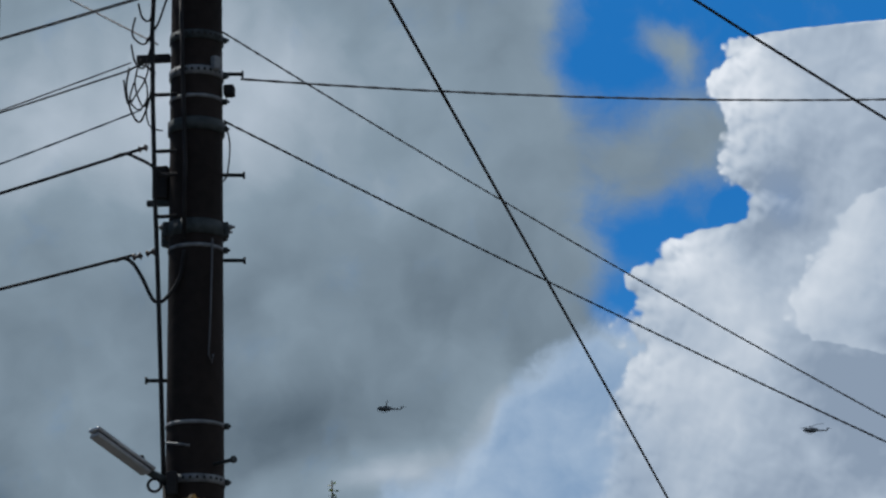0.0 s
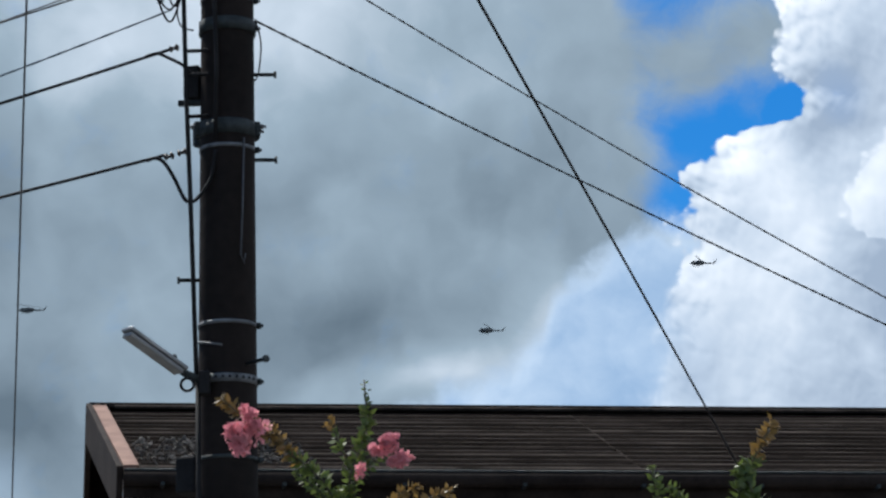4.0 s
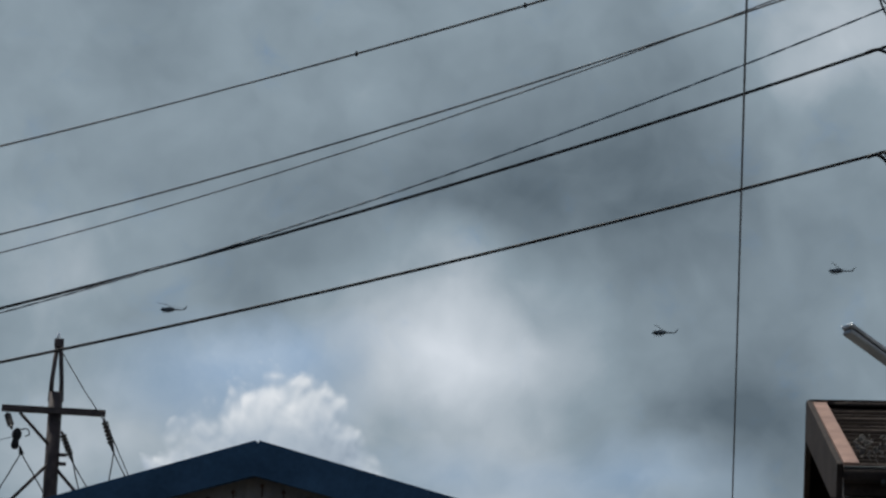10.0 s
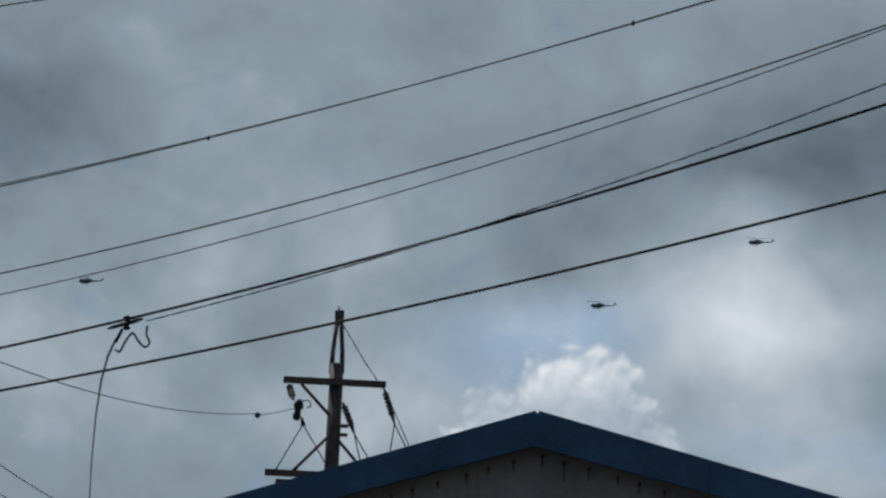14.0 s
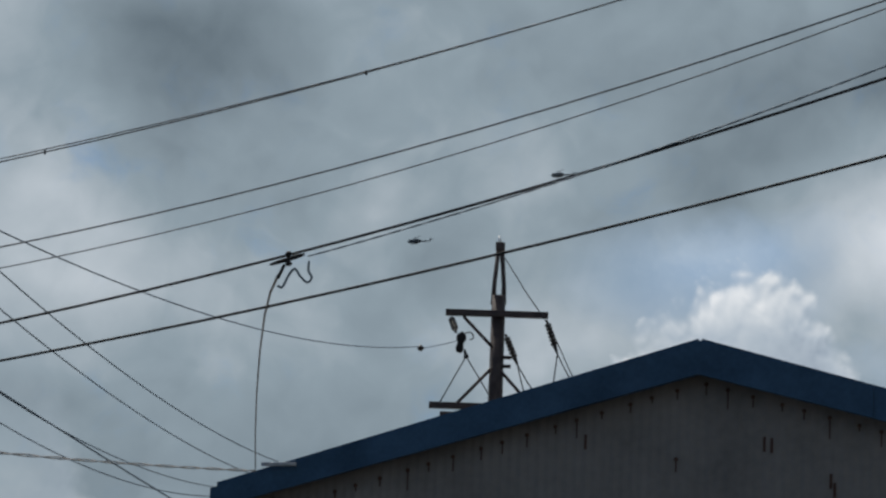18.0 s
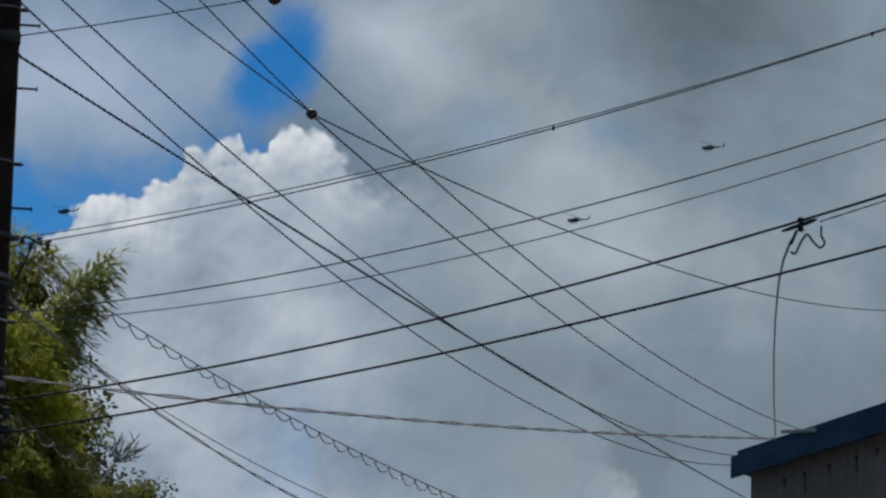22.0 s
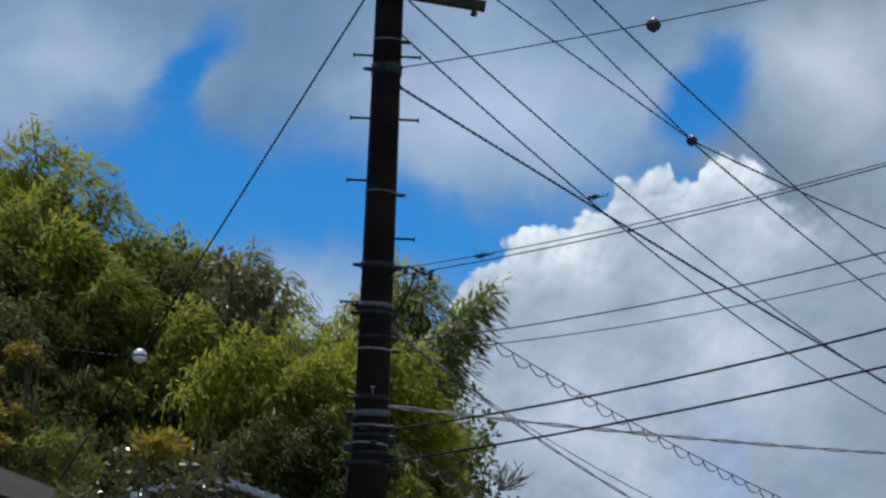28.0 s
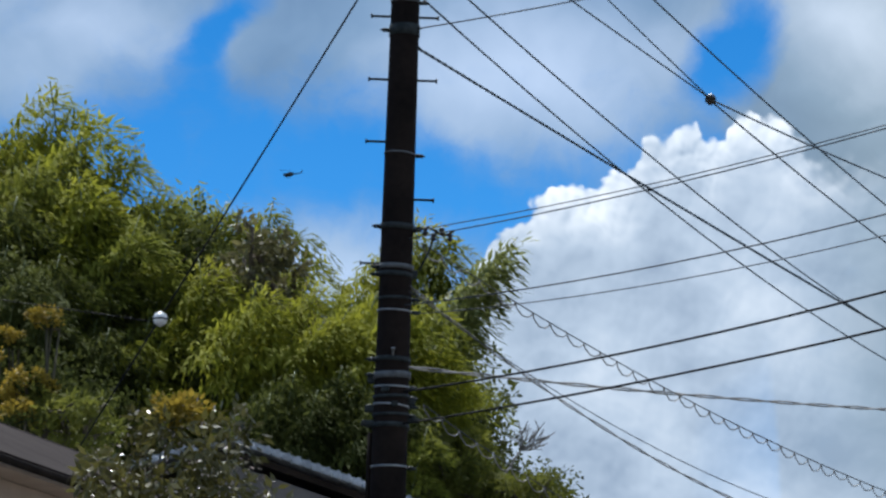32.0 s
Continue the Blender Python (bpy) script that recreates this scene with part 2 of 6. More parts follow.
    tear = math_node("ADD", tear, math_node("MULTIPLY_ADD", noise_node(gentle, 0.8, 8.0, 0.6), 1.2, -0.6))
    cover = math_node("SUBTRACT", 1.0, soft_step(tear, 0.05, 1.05))
    tone = math_node("ADD", math_node("MULTIPLY_ADD", noise_node(gentle, 0.28, 6.0, 0.5), 1.15, -0.33), many(soft, GLOW))
    tone = math_node("SUBTRACT", tone, many(soft, GLOOM))
    tone = math_node("ADD", tone, math_node("SUBTRACT", many(gentle, LIFT), many(gentle, DIM)))
    tone = math_node("ADD", tone, math_node("MULTIPLY_ADD", noise_node(gentle, 1.1, 4.0, 0.5), 0.22, -0.11))
    puffy = math_node("SUBTRACT", lumps(gentle, 0.42), lumps(shifted(gentle, -0.15, 0.3), 0.42))
    tone = math_node("ADD", tone, math_node("MULTIPLY", puffy, 0.22))
    ramp = n.new("ShaderNodeValToRGB")
    link(math_node("MULTIPLY_ADD", tone, 0.6, 0.2, True), ramp.inputs[0])
    e = ramp.color_ramp.elements
    e[0].position, e[0].color = 0.0, (0.10, 0.135, 0.165, 1)
    e[1].position, e[1].color = 1.0, (0.66, 0.71, 0.77, 1)
    mid = e.new(0.42)
    mid.color = (0.245, 0.31, 0.36, 1)
    cover = math_node("MULTIPLY", cover, math_node("MULTIPLY_ADD", soft_step(az, -36.0, -30.0), 0.28, 0.72))
    layer = blend(cover, blue, ramp.outputs[0])

    # pale blue haze under the edge of the grey cloud, with a bright ragged upper rim
    under = math_node("SUBTRACT", profile(az, -8.0, 6.0, HAZE_TOP), el_crisp)
    under = math_node("ADD", under, math_node("MULTIPLY_ADD", noise_node(crisp, 1.6, 5.0, 0.55), 0.9, -0.45))
    hazy = math_node("MULTIPLY", soft_step(under, -0.15, 0.5), math_node("MULTIPLY", soft_step(az, -8.0, -3.0), math_node("SUBTRACT", 1.0, soft_step(az, 4.0, 6.0))))
    streak = math_node("MULTIPLY", soft_step(under, -0.2, 0.25), math_node("SUBTRACT", 1.0, soft_step(under, 0.2, 0.9)))
    haze_tone = math_node("ADD", math_node("MULTIPLY", streak, 0.35), math_node("MULTIPLY_ADD", noise_node(gentle, 0.7, 5.0, 0.55), 1.3, -0.4), None, True)
    hazy = math_node("ADD", hazy, many(gentle, HAZE), None, True)
    layer = blend(hazy, layer, blend(haze_tone, (0.22, 0.33, 0.48), (0.5, 0.59, 0.68)))

    # heaped white clouds: depth behind their outline in degrees, broken into billows
    inside = math_node("SUBTRACT", az_crisp, profile(el, 9.0, 21.0, HEAP_SIDE))
    for lo, hi, pts in ((-21.0, -12.0, HEAP_SMALL), (-40.0, -26.0, HEAP_TOP)):
        inside = math_node("MAXIMUM", inside, math_node("SUBTRACT", profile(az, lo, hi, pts), el_crisp))
    heads = lumps(crisp, 1.15)
    inside = math_node("ADD", inside, math_node("MULTIPLY_ADD", heads, 1.05, -0.42))
    inside = math_node("ADD", inside, math_node("MULTIPLY_ADD", noise_node(crisp, 2.2, 4.0, 0.5), 0.3, -0.15))
    veil = math_node("ADD", many(gentle, VEILS), 0.0, None, True)
    edge = soft_step(math_node("DIVIDE", inside, math_node("MULTIPLY_ADD", veil, 2.2, 0.16)), 0.0, 1.0)
    edge = math_node("MULTIPLY", edge, math_node("SUBTRACT", 1.0, math_node("MULTIPLY", veil, 0.9)))
    rim = math_node("SUBTRACT", 1.0, soft_step(inside, 0.05, 1.5))
    relief = math_node("SUBTRACT", heads, lumps(shifted(crisp, -0.06, 0.13), 1.15))
    body = math_node("MULTIPLY_ADD", rim, 0.3, 0.3)
    body = math_node("ADD", body, math_node("MULTIPLY", relief, math_node("MULTIPLY_ADD", rim, 1.15, 0.3)))
    body = math_node("ADD", body, math_node("MULTIPLY_ADD", noise_node(gentle, 0.5, 4.0, 0.45), 1.3, -0.65))
    body = math_node("ADD", body, math_node("SUBTRACT", many(gentle, SUNLIT), many(gentle, SHADED)))
    # a second swell standing in front of the tall heap
    swell = math_node("ADD", math_node("SUBTRACT", az_crisp, profile(el, 12.0, 19.0, SWELL_SIDE)), math_node("MULTIPLY_ADD", heads, 0.8, -0.32))
    swell_rim = math_node("MULTIPLY", soft_step(swell, 0.0, 0.16), math_node("SUBTRACT", 1.0, soft_step(swell, 0.1, 1.4)))
    body = math_node("ADD", body, math_node("MULTIPLY", swell_rim, 0.28))
    white = n.new("ShaderNodeValToRGB")
    link(body, white.inputs[0])
    w = white.color_ramp.elements
    w[0].position, w[0].color = 0.0, (0.26, 0.32, 0.40, 1)
    w[1].position, w[1].color = 1.0, (0.80, 0.82, 0.84, 1)
    for at, colour in ((0.32, (0.41, 0.475, 0.55, 1)), (0.68, (0.60, 0.645, 0.69, 1))):
        w.new(at).color = colour
    final = blend(edge, layer, white.outputs[0])

    em, out = n.new("ShaderNodeEmission"), n.new("ShaderNodeOutputMaterial")
    link(final, em.inputs[0])
    link(em.outputs[0], out.inputs[0])
    return m


# patches of the sky: bearing, elevation, half width, half height, turn, strength
HOLES = [
    (5.2, 16.2, 0.45, 0.4, 0, 0.8),
    (-33.55, 14.2, 1.05, 1.35, -20, 1.5),
    (-42.3, 14.5, 0.5, 1.3, -35, 1),
    (7.9, 19.4, 0.6, 0.5, 0, 0.8),
    (-27.9, 13, 1, 1, 0, 0.25),
]
WISPS = [
    (3.4, 17.2, 2.7, 1.45, 0, 1.05),
    (4.15, 19, 0.9, 0.55, -25, 0.9),
    (2.4, 13.9, 1.6, 0.9, 0, 0.8),
    (4.9, 17.8, 0.8, 1.6, 0, 0.5),
    (-40.2, 10.1, 3.6, 1.5, 0, 1.2),
    (-38.4, 12.9, 1.3, 0.5, -25, 0.3),
]
GLOW = [
    (-13.16, 12.31, 3.91, 2.01, 0, 0.65),
    (-22.83, 12.69, 1.37, 0.86, 0, 0.4),
    (-28.47, 12.6, 2.15, 1.91, 0, 0.4),
    (-2.69, 18.3, 4.22, 2.67, 0, 0.4),
    (-11.85, 10.03, 4.36, 1.62, 0, 0.5),
    (1.72, 12.78, 2.15, 1.53, 0, 0.5),
    (-44.76, 14.19, 4.14, 1.43, 0, 0.55),
    (-37.11, 14.14, 4.53, 2.1, 0, 0.8),
    (-32.03, 14.47, 2.96, 1.53, 0, 0.6),
    (-0.57, 11.7, 3.22, 1.05, 0, 0.5),
    (2.28, 12.6, 1.96, 1.05, 0, 0.45),
    (-6.17, 17.8, 4.01, 3.06, 0, 0.65),
    (-19.38, 10.51, 3.69, 2.1, 0, 0.55),
    (-28.19, 14.32, 4.14, 2.48, 0, 0.1),
    (-27.03, 11.06, 5.06, 2.48, 0, 0.4),
    (-20.2, 13.4, 3.6, 1.9, 0, 0.3),
]
GLOOM = [
    (-3, 12.3, 2.6, 1, 0, 0.25),
    (-2.3, 13.2, 3.8, 1.5, 0, 0.36),
    (-0.13, 14.56, 5.92, 1.91, 0, 0.2),
    (-6.11, 13.05, 5.1, 2.48, 0, 0.2),
    (-8.55, 11.1, 3.11, 1.72, 0, 0.6),
    (-12.26, 14.92, 4.94, 1.43, 0, 0.25),
    (-26.33, 15.86, 2.98, 1.15, 0, 0.2),
    (-15.91, 13.36, 3.34, 2.1, 0, 0.35),
    (-7.36, 16.25, 4.58, 2.67, 0, 0.3),
    (-11.18, 16.06, 4.17, 2.48, 0, 0.15),
    (-25.98, 15.04, 2.97, 1.43, 0, 0.3),
]
LIFT = [
    (-13.6, 12.2, 2, 1.2, 0, 0.4),
    (-29.6, 10.6, 3, 2, 0, 0.25),
    (-40.3, 10.2, 3.4, 1.4, 0, 0.9),
]
DIM = [
    (-10.6, 14.4, 3, 2.4, 0, 0.22),
    (-27.2, 14.9, 2.6, 1.5, 0, 0.08),
]
HAZE = [
    (-17.2, 11.5, 2.6, 1.2, 0, 1),
    (-16, 12.1, 1.6, 0.7, 10, 0.7),
    (-10.2, 10.1, 2.4, 0.9, 0, 0.7),
    (-13.2, 10.2, 2, 0.7, 0, 0.5),
    (-30, 13.2, 0.9, 0.9, 0, 0.6),
]
SUNLIT = [
    (5.6, 18.2, 1.2, 1, 0, 0.3),
    (4.6, 15.2, 1.3, 0.9, 0, 0.35),
    (5, 13.4, 1.8, 1.4, 0, 0.25),
    (-33, 12.9, 1, 0.6, 0, 0.3),
    (-35.9, 11.6, 1.2, 0.8, 0, 0.25),
    (-16, 11.1, 0.6, 0.4, 0, 0.35),
    (-33, 9.8, 1.4, 0.5, 20, 0.2),
    (-34.4, 9, 1.2, 0.6, 10, 0.15),
]
SHADED = [
    (6.8, 12.6, 2.4, 1.8, 0, 0.25),
    (6, 16.3, 1.4, 1.1, 0, 0.45),
    (8, 13.2, 1.8, 2.2, 0, 0.35),
    (-31, 10.6, 3, 2.4, 0, 0.12),
    (-36.3, 9.4, 1.8, 1.2, 0, 0.2),
    (-32.2, 7.4, 3, 1.4, 0, 0.25),
    (-17.2, 10.4, 0.8, 0.6, 0, 0.25),
]
VEILS = [
    (-16.4, 10.8, 1.9, 1.4, 0, 0.3),
    (-28.6, 10.9, 4.3, 5.2, 0, 1.5),
    (-30.6, 7.3, 3.6, 2.6, 0, 0.6),
    (1.6, 12.2, 2.4, 2, 0, 0.9),
    (-17.9, 10.5, 0.9, 0.8, 0, 0.35),
    (-14.7, 10.3, 0.7, 0.8, 0, 0.3),
    (6.2, 16.5, 0.6, 0.6, 0, 0.2),
]
# outlines of the clouds: a side as (elevation, bearing), a top or lower edge as (bearing, elevation)
GREY_EDGE = ((11, 8), (13.6, 6), (14, 3.2), (14.4, 2.15), (15.07, 2.5), (15.4, 2.72), (15.83, 2.6), (16.3, 2.2), (16.9, 2), (17.5, 1.75), (18.3,
    1.75), (18.9, 1.65), (19.9, 1.93), (21, 2.1))
LAYER_EDGE = ((-52, 12.4), (-47.4, 12.75), (-45.8, 12.95), (-44.6, 13.3), (-43.4, 14), (-42.6, 14.3), (-42.1, 13.6), (-41.1, 13.4), (-40, 13.6), (-39, 13.3),
    (-38.2, 12.75), (-37, 12.4), (-36, 12.35), (-35, 12.8), (-34.2, 13.3), (-33.5, 12.5), (-32.8, 9), (-32, 3), (-30, 0))
HAZE_TOP = ((-8, 9.5), (-5, 10), (-3.4, 10.75), (-2.1, 11.25), (-0.5, 11.85), (0.7, 12.55), (1.1, 13.3), (2.05, 14.1), (3, 14.4), (6, 14.4))
HEAP_SIDE = ((9, 1.2), (11.45, 2.15), (12.22, 2.5), (13.16, 2.83), (14.1, 3.12), (14.86, 3.3), (15.24, 3.53), (15.51, 3.84), (15.8, 4.2), (15.95,
    4.7), (16.15, 5.25), (16.39, 5.4), (16.62, 5), (17, 4.9), (17.57, 4.99), (18, 4.92), (18.34, 4.75), (18.8, 5.1), (19.1, 5.4), (19.25, 6.7), (19.4,
    9.5), (21, 12))
SWELL_SIDE = ((12, 11), (13.6, 8), (14.4, 5.9), (14.95, 6.1), (15.25, 6.5), (15.7, 6.7), (16.1, 6.95), (16.5, 7.8), (16.9, 9.5), (19, 12))
HEAP_SMALL = ((-21, 4), (-19.1, 9), (-18.5, 10.3), (-17.95, 11), (-17.6, 11.4), (-16.9, 11.65), (-16.3, 11.8), (-15.85, 11.7), (-15.2, 11.2),
    (-14.6, 10.5), (-14.05, 9), (-12, 4))
HEAP_TOP = ((-40, 7), (-38.4, 8.2), (-37.95, 9.8), (-37.75, 10.7), (-37.3, 11.25), (-36.7, 11.75), (-36, 11.9), (-35.3, 12.2), (-34.9, 12.75), (-34.3,
    12.75), (-33.7, 12.85), (-33.35, 13.25), (-32.9, 13.3), (-32.5, 12.9), (-31.9, 12.6), (-30.5, 12.5), (-29, 12), (-27.5, 8), (-26, 5))


def cloud_band():
    bm = bmesh.new()
    uvl = bm.loops.layers.uv.new("bearing")
    az_n, els = 180, [-4 + 3 * i for i in range(19)]
    ring = [[bm.verts.new((math.sin(radians(i * 2)) * math.cos(radians(e)) * 4200, math.cos(radians(i * 2)) * math.cos(radians(e)) * 4200,
                           math.sin(radians(e)) * 4200)) for i in range(az_n)] for e in els]
    for j in range(len(els) - 1):
        for i in range(az_n):
            k = (i + 1) % az_n
            f = bm.faces.new((ring[j][i], ring[j + 1][i], ring[j + 1][k], ring[j][k]))
            for loop, (a, e) in zip(f.loops, ((i, j), (i, j + 1), (i + 1, j + 1), (i + 1, j))):
                b = a * 2
                loop[uvl].uv = ((b - 360 if b > 180 or (b == 180 and i >= 90) else b), els[e])
    me = bpy.data.meshes.new("backdrop_sky")
    bm.to_mesh(me)
    bm.free()
    me.materials.append(cloud_material())
    return tagged(new("backdrop_sky", me), "broken grey and white cloud over blue sky", "sky", kind="structure")


SKY = cloud_band()


# ---- mesh helpers ----
def part(name, bm, material, parent=None, label=""):
    me = bpy.data.meshes.new(name)
    bm.to_mesh(me)
    bm.free()
    for x in (material if isinstance(material, (list, tuple)) else (material,)):
        me.materials.append(x)
    ob = new(name, me)
    if parent is not None:
        ob.parent = parent
    return tagged(ob, label)


def empty(name, at, label, category, group="", rz=0.0):
    ob = tagged(new(name), label, category, group)
    ob.matrix_basis = pose(*at, 0, 0, rz)
    return ob


def smooth(bm):
    for f in bm.faces:
        f.smooth = True
    return bm


def add_tube(bm, pts, radius, sides=6, caps=True):
    """A tube along points; radius is one number or one for each point."""
    pts = [Vector(p) for p in pts]
    rad = radius if isinstance(radius, (list, tuple)) else [radius] * len(pts)
    rings, ref = [], None
    for i, p in enumerate(pts):
        d = (pts[min(i + 1, len(pts) - 1)] - pts[max(i - 1, 0)]).normalized()
        if ref is None:
            ref = Vector((0, 0, 1)) if abs(d.z) < 0.9 else Vector((1, 0, 0))
        u = (ref - d * ref.dot(d)).normalized()
        v = d.cross(u)
        ref = u
        rings.append([bm.verts.new(p + (u * math.cos(2 * math.pi * k / sides) + v * math.sin(2 * math.pi * k / sides)) * rad[i]) for k in range(sides)])
    for a, b in zip(rings, rings[1:]):
        for k in range(sides):
            f = bm.faces.new((a[k], a[(k + 1) % sides], b[(k + 1) % sides], b[k]))
            f.smooth = sides > 4
    if caps:
        bm.faces.new(rings[0][::-1])
        bm.faces.new(rings[-1])
    return bm


def tube(pts, radius, sides=6):
    return add_tube(bmesh.new(), pts, radius, sides)


def add_box(bm, m, size, bevel=0.0):
    r = bmesh.ops.create_cube(bm, size=1.0, matrix=m @ Matrix.Diagonal((*size, 1)))
    if bevel:
        es = {e for v in r["verts"] for e in v.link_edges}
        bmesh.ops.bevel(bm, geom=list(es), offset=bevel, segments=2, affect="EDGES", profile=0.5)
    return bm


def box(m, size, bevel=0.0):
    return add_box(bmesh.new(), m, size, bevel)


def lathe(profile, sides=24, m=None):
    """A turned body: (radius, height) pairs about z."""
    bm = bmesh.new()
    rings = [[bm.verts.new((r * math.cos(2 * math.pi * k / sides), r * math.sin(2 * math.pi * k / sides), z)) for k in range(sides)] for r, z in profile]
    for a, b in zip(rings, rings[1:]):
        for k in range(sides):
            f = bm.faces.new((a[k], a[(k + 1) % sides], b[(k + 1) % sides], b[k]))
            f.smooth = True
    bm.faces.new(rings[0][::-1])
    bm.faces.new(rings[-1])
    if m is not None:
        bm.transform(m)
    return bm


def slab(corners, thick):
    """A flat plate: its upper corners, counter-clockwise from above, and its thickness along the normal."""
    bm = bmesh.new()
    c = [Vector(p) for p in corners]
    nrm = (c[1] - c[0]).cross(c[2] - c[0]).normalized() * thick
    top, low = [bm.verts.new(p) for p in c], [bm.verts.new(p - nrm) for p in c]
    bm.faces.new(top)
    bm.faces.new(low[::-1])
    for i in range(len(c)):
        j = (i + 1) % len(c)
        bm.faces.new((top[i], low[i], low[j], top[j]))
    return bm


def rounded(pts, steps=5):
    """A smooth run of points through the ones given."""
    v, fine = [Vector(p) for p in pts], []
    for i in range(len(v) - 1):
        a, b, c, d = v[max(i - 1, 0)], v[i], v[i + 1], v[min(i + 2, len(v) - 1)]
        for s in range(steps):
            u = s / steps
            fine.append(0.5 * (2 * b + (c - a) * u + (2 * a - 5 * b + 4 * c - d) * u * u + (3 * b - a - 3 * c + d) * u ** 3))
    return fine + [v[-1]]


# ---- ground ----
bm = bmesh.new()
bmesh.ops.create_circle(bm, cap_ends=True, segments=64, radius=4150)
tagged(part("ground", bm, M_GRASS), "open ground of grey gravel and bare earth", "ground", kind="structure")


# ---- wires ----
def hang(p0, p1, via=None, sag=0.0, n=28):
    """Points of a wire between two supports; via: a bearing and elevation at which it is seen on the way, which gives its sag."""
    p0, p1 = Vector(p0), Vector(p1)
    if via is not None:
        d = spot(via[0], 0, 1.0) - EYE
        ax, ay, bx, by = p0.x, p0.y, p1.x - p0.x, p1.y - p0.y
        s = (ay * d.x - ax * d.y) / (bx * d.y - by * d.x)
        q = p0.lerp(p1, s)
        z = EYE.z + math.tan(radians(via[1])) * math.hypot(q.x, q.y)
        sag = (q.z - z) / (4 * s * (1 - s))
    return [p0.lerp(p1, i / n) - Vector((0, 0, sag * 4 * (i / n) * (1 - i / n))) for i in range(n + 1)]


def wire(name, pts, radius, material, label, group="overhead wires", twist=0.0, strands=1, gap=1.0):
    """An overhead wire; a twisted one is two or three strands wound round each other."""
    bm = bmesh.new()
    if not twist:
        add_tube(bm, pts, radius, 6)
    else:
        length = sum((b - a).length for a, b in zip(pts, pts[1:]))
        n = int(min(1400, length / twist * 7))
        path = []
        for i in range(n + 1):
            u = i / n * (len(pts) - 1)
            k = min(int(u), len(pts) - 2)
            path.append(pts[k].lerp(pts[k + 1], u - k))
        d = (pts[-1] - pts[0]).normalized()
        side = d.cross(Vector((0, 0, 1))).normalized()
        up = side.cross(d)
        for s in range(strands):
            add_tube(bm, [p + (side * math.cos(2 * math.pi * (i / 7 + s / strands)) + up * math.sin(2 * math.pi * (i / 7 + s / strands))) * radius * gap
                          for i, p in enumerate(path)], radius, 4)
    return tagged(part(name, bm, material), label, "wire", group)


# where the two poles stand
POLE_A, POLE_B = spot(-4.21, 0, 18.0), spot(-36.95, 0, 28.0)
POLE_A.z = POLE_B.z = 0.0


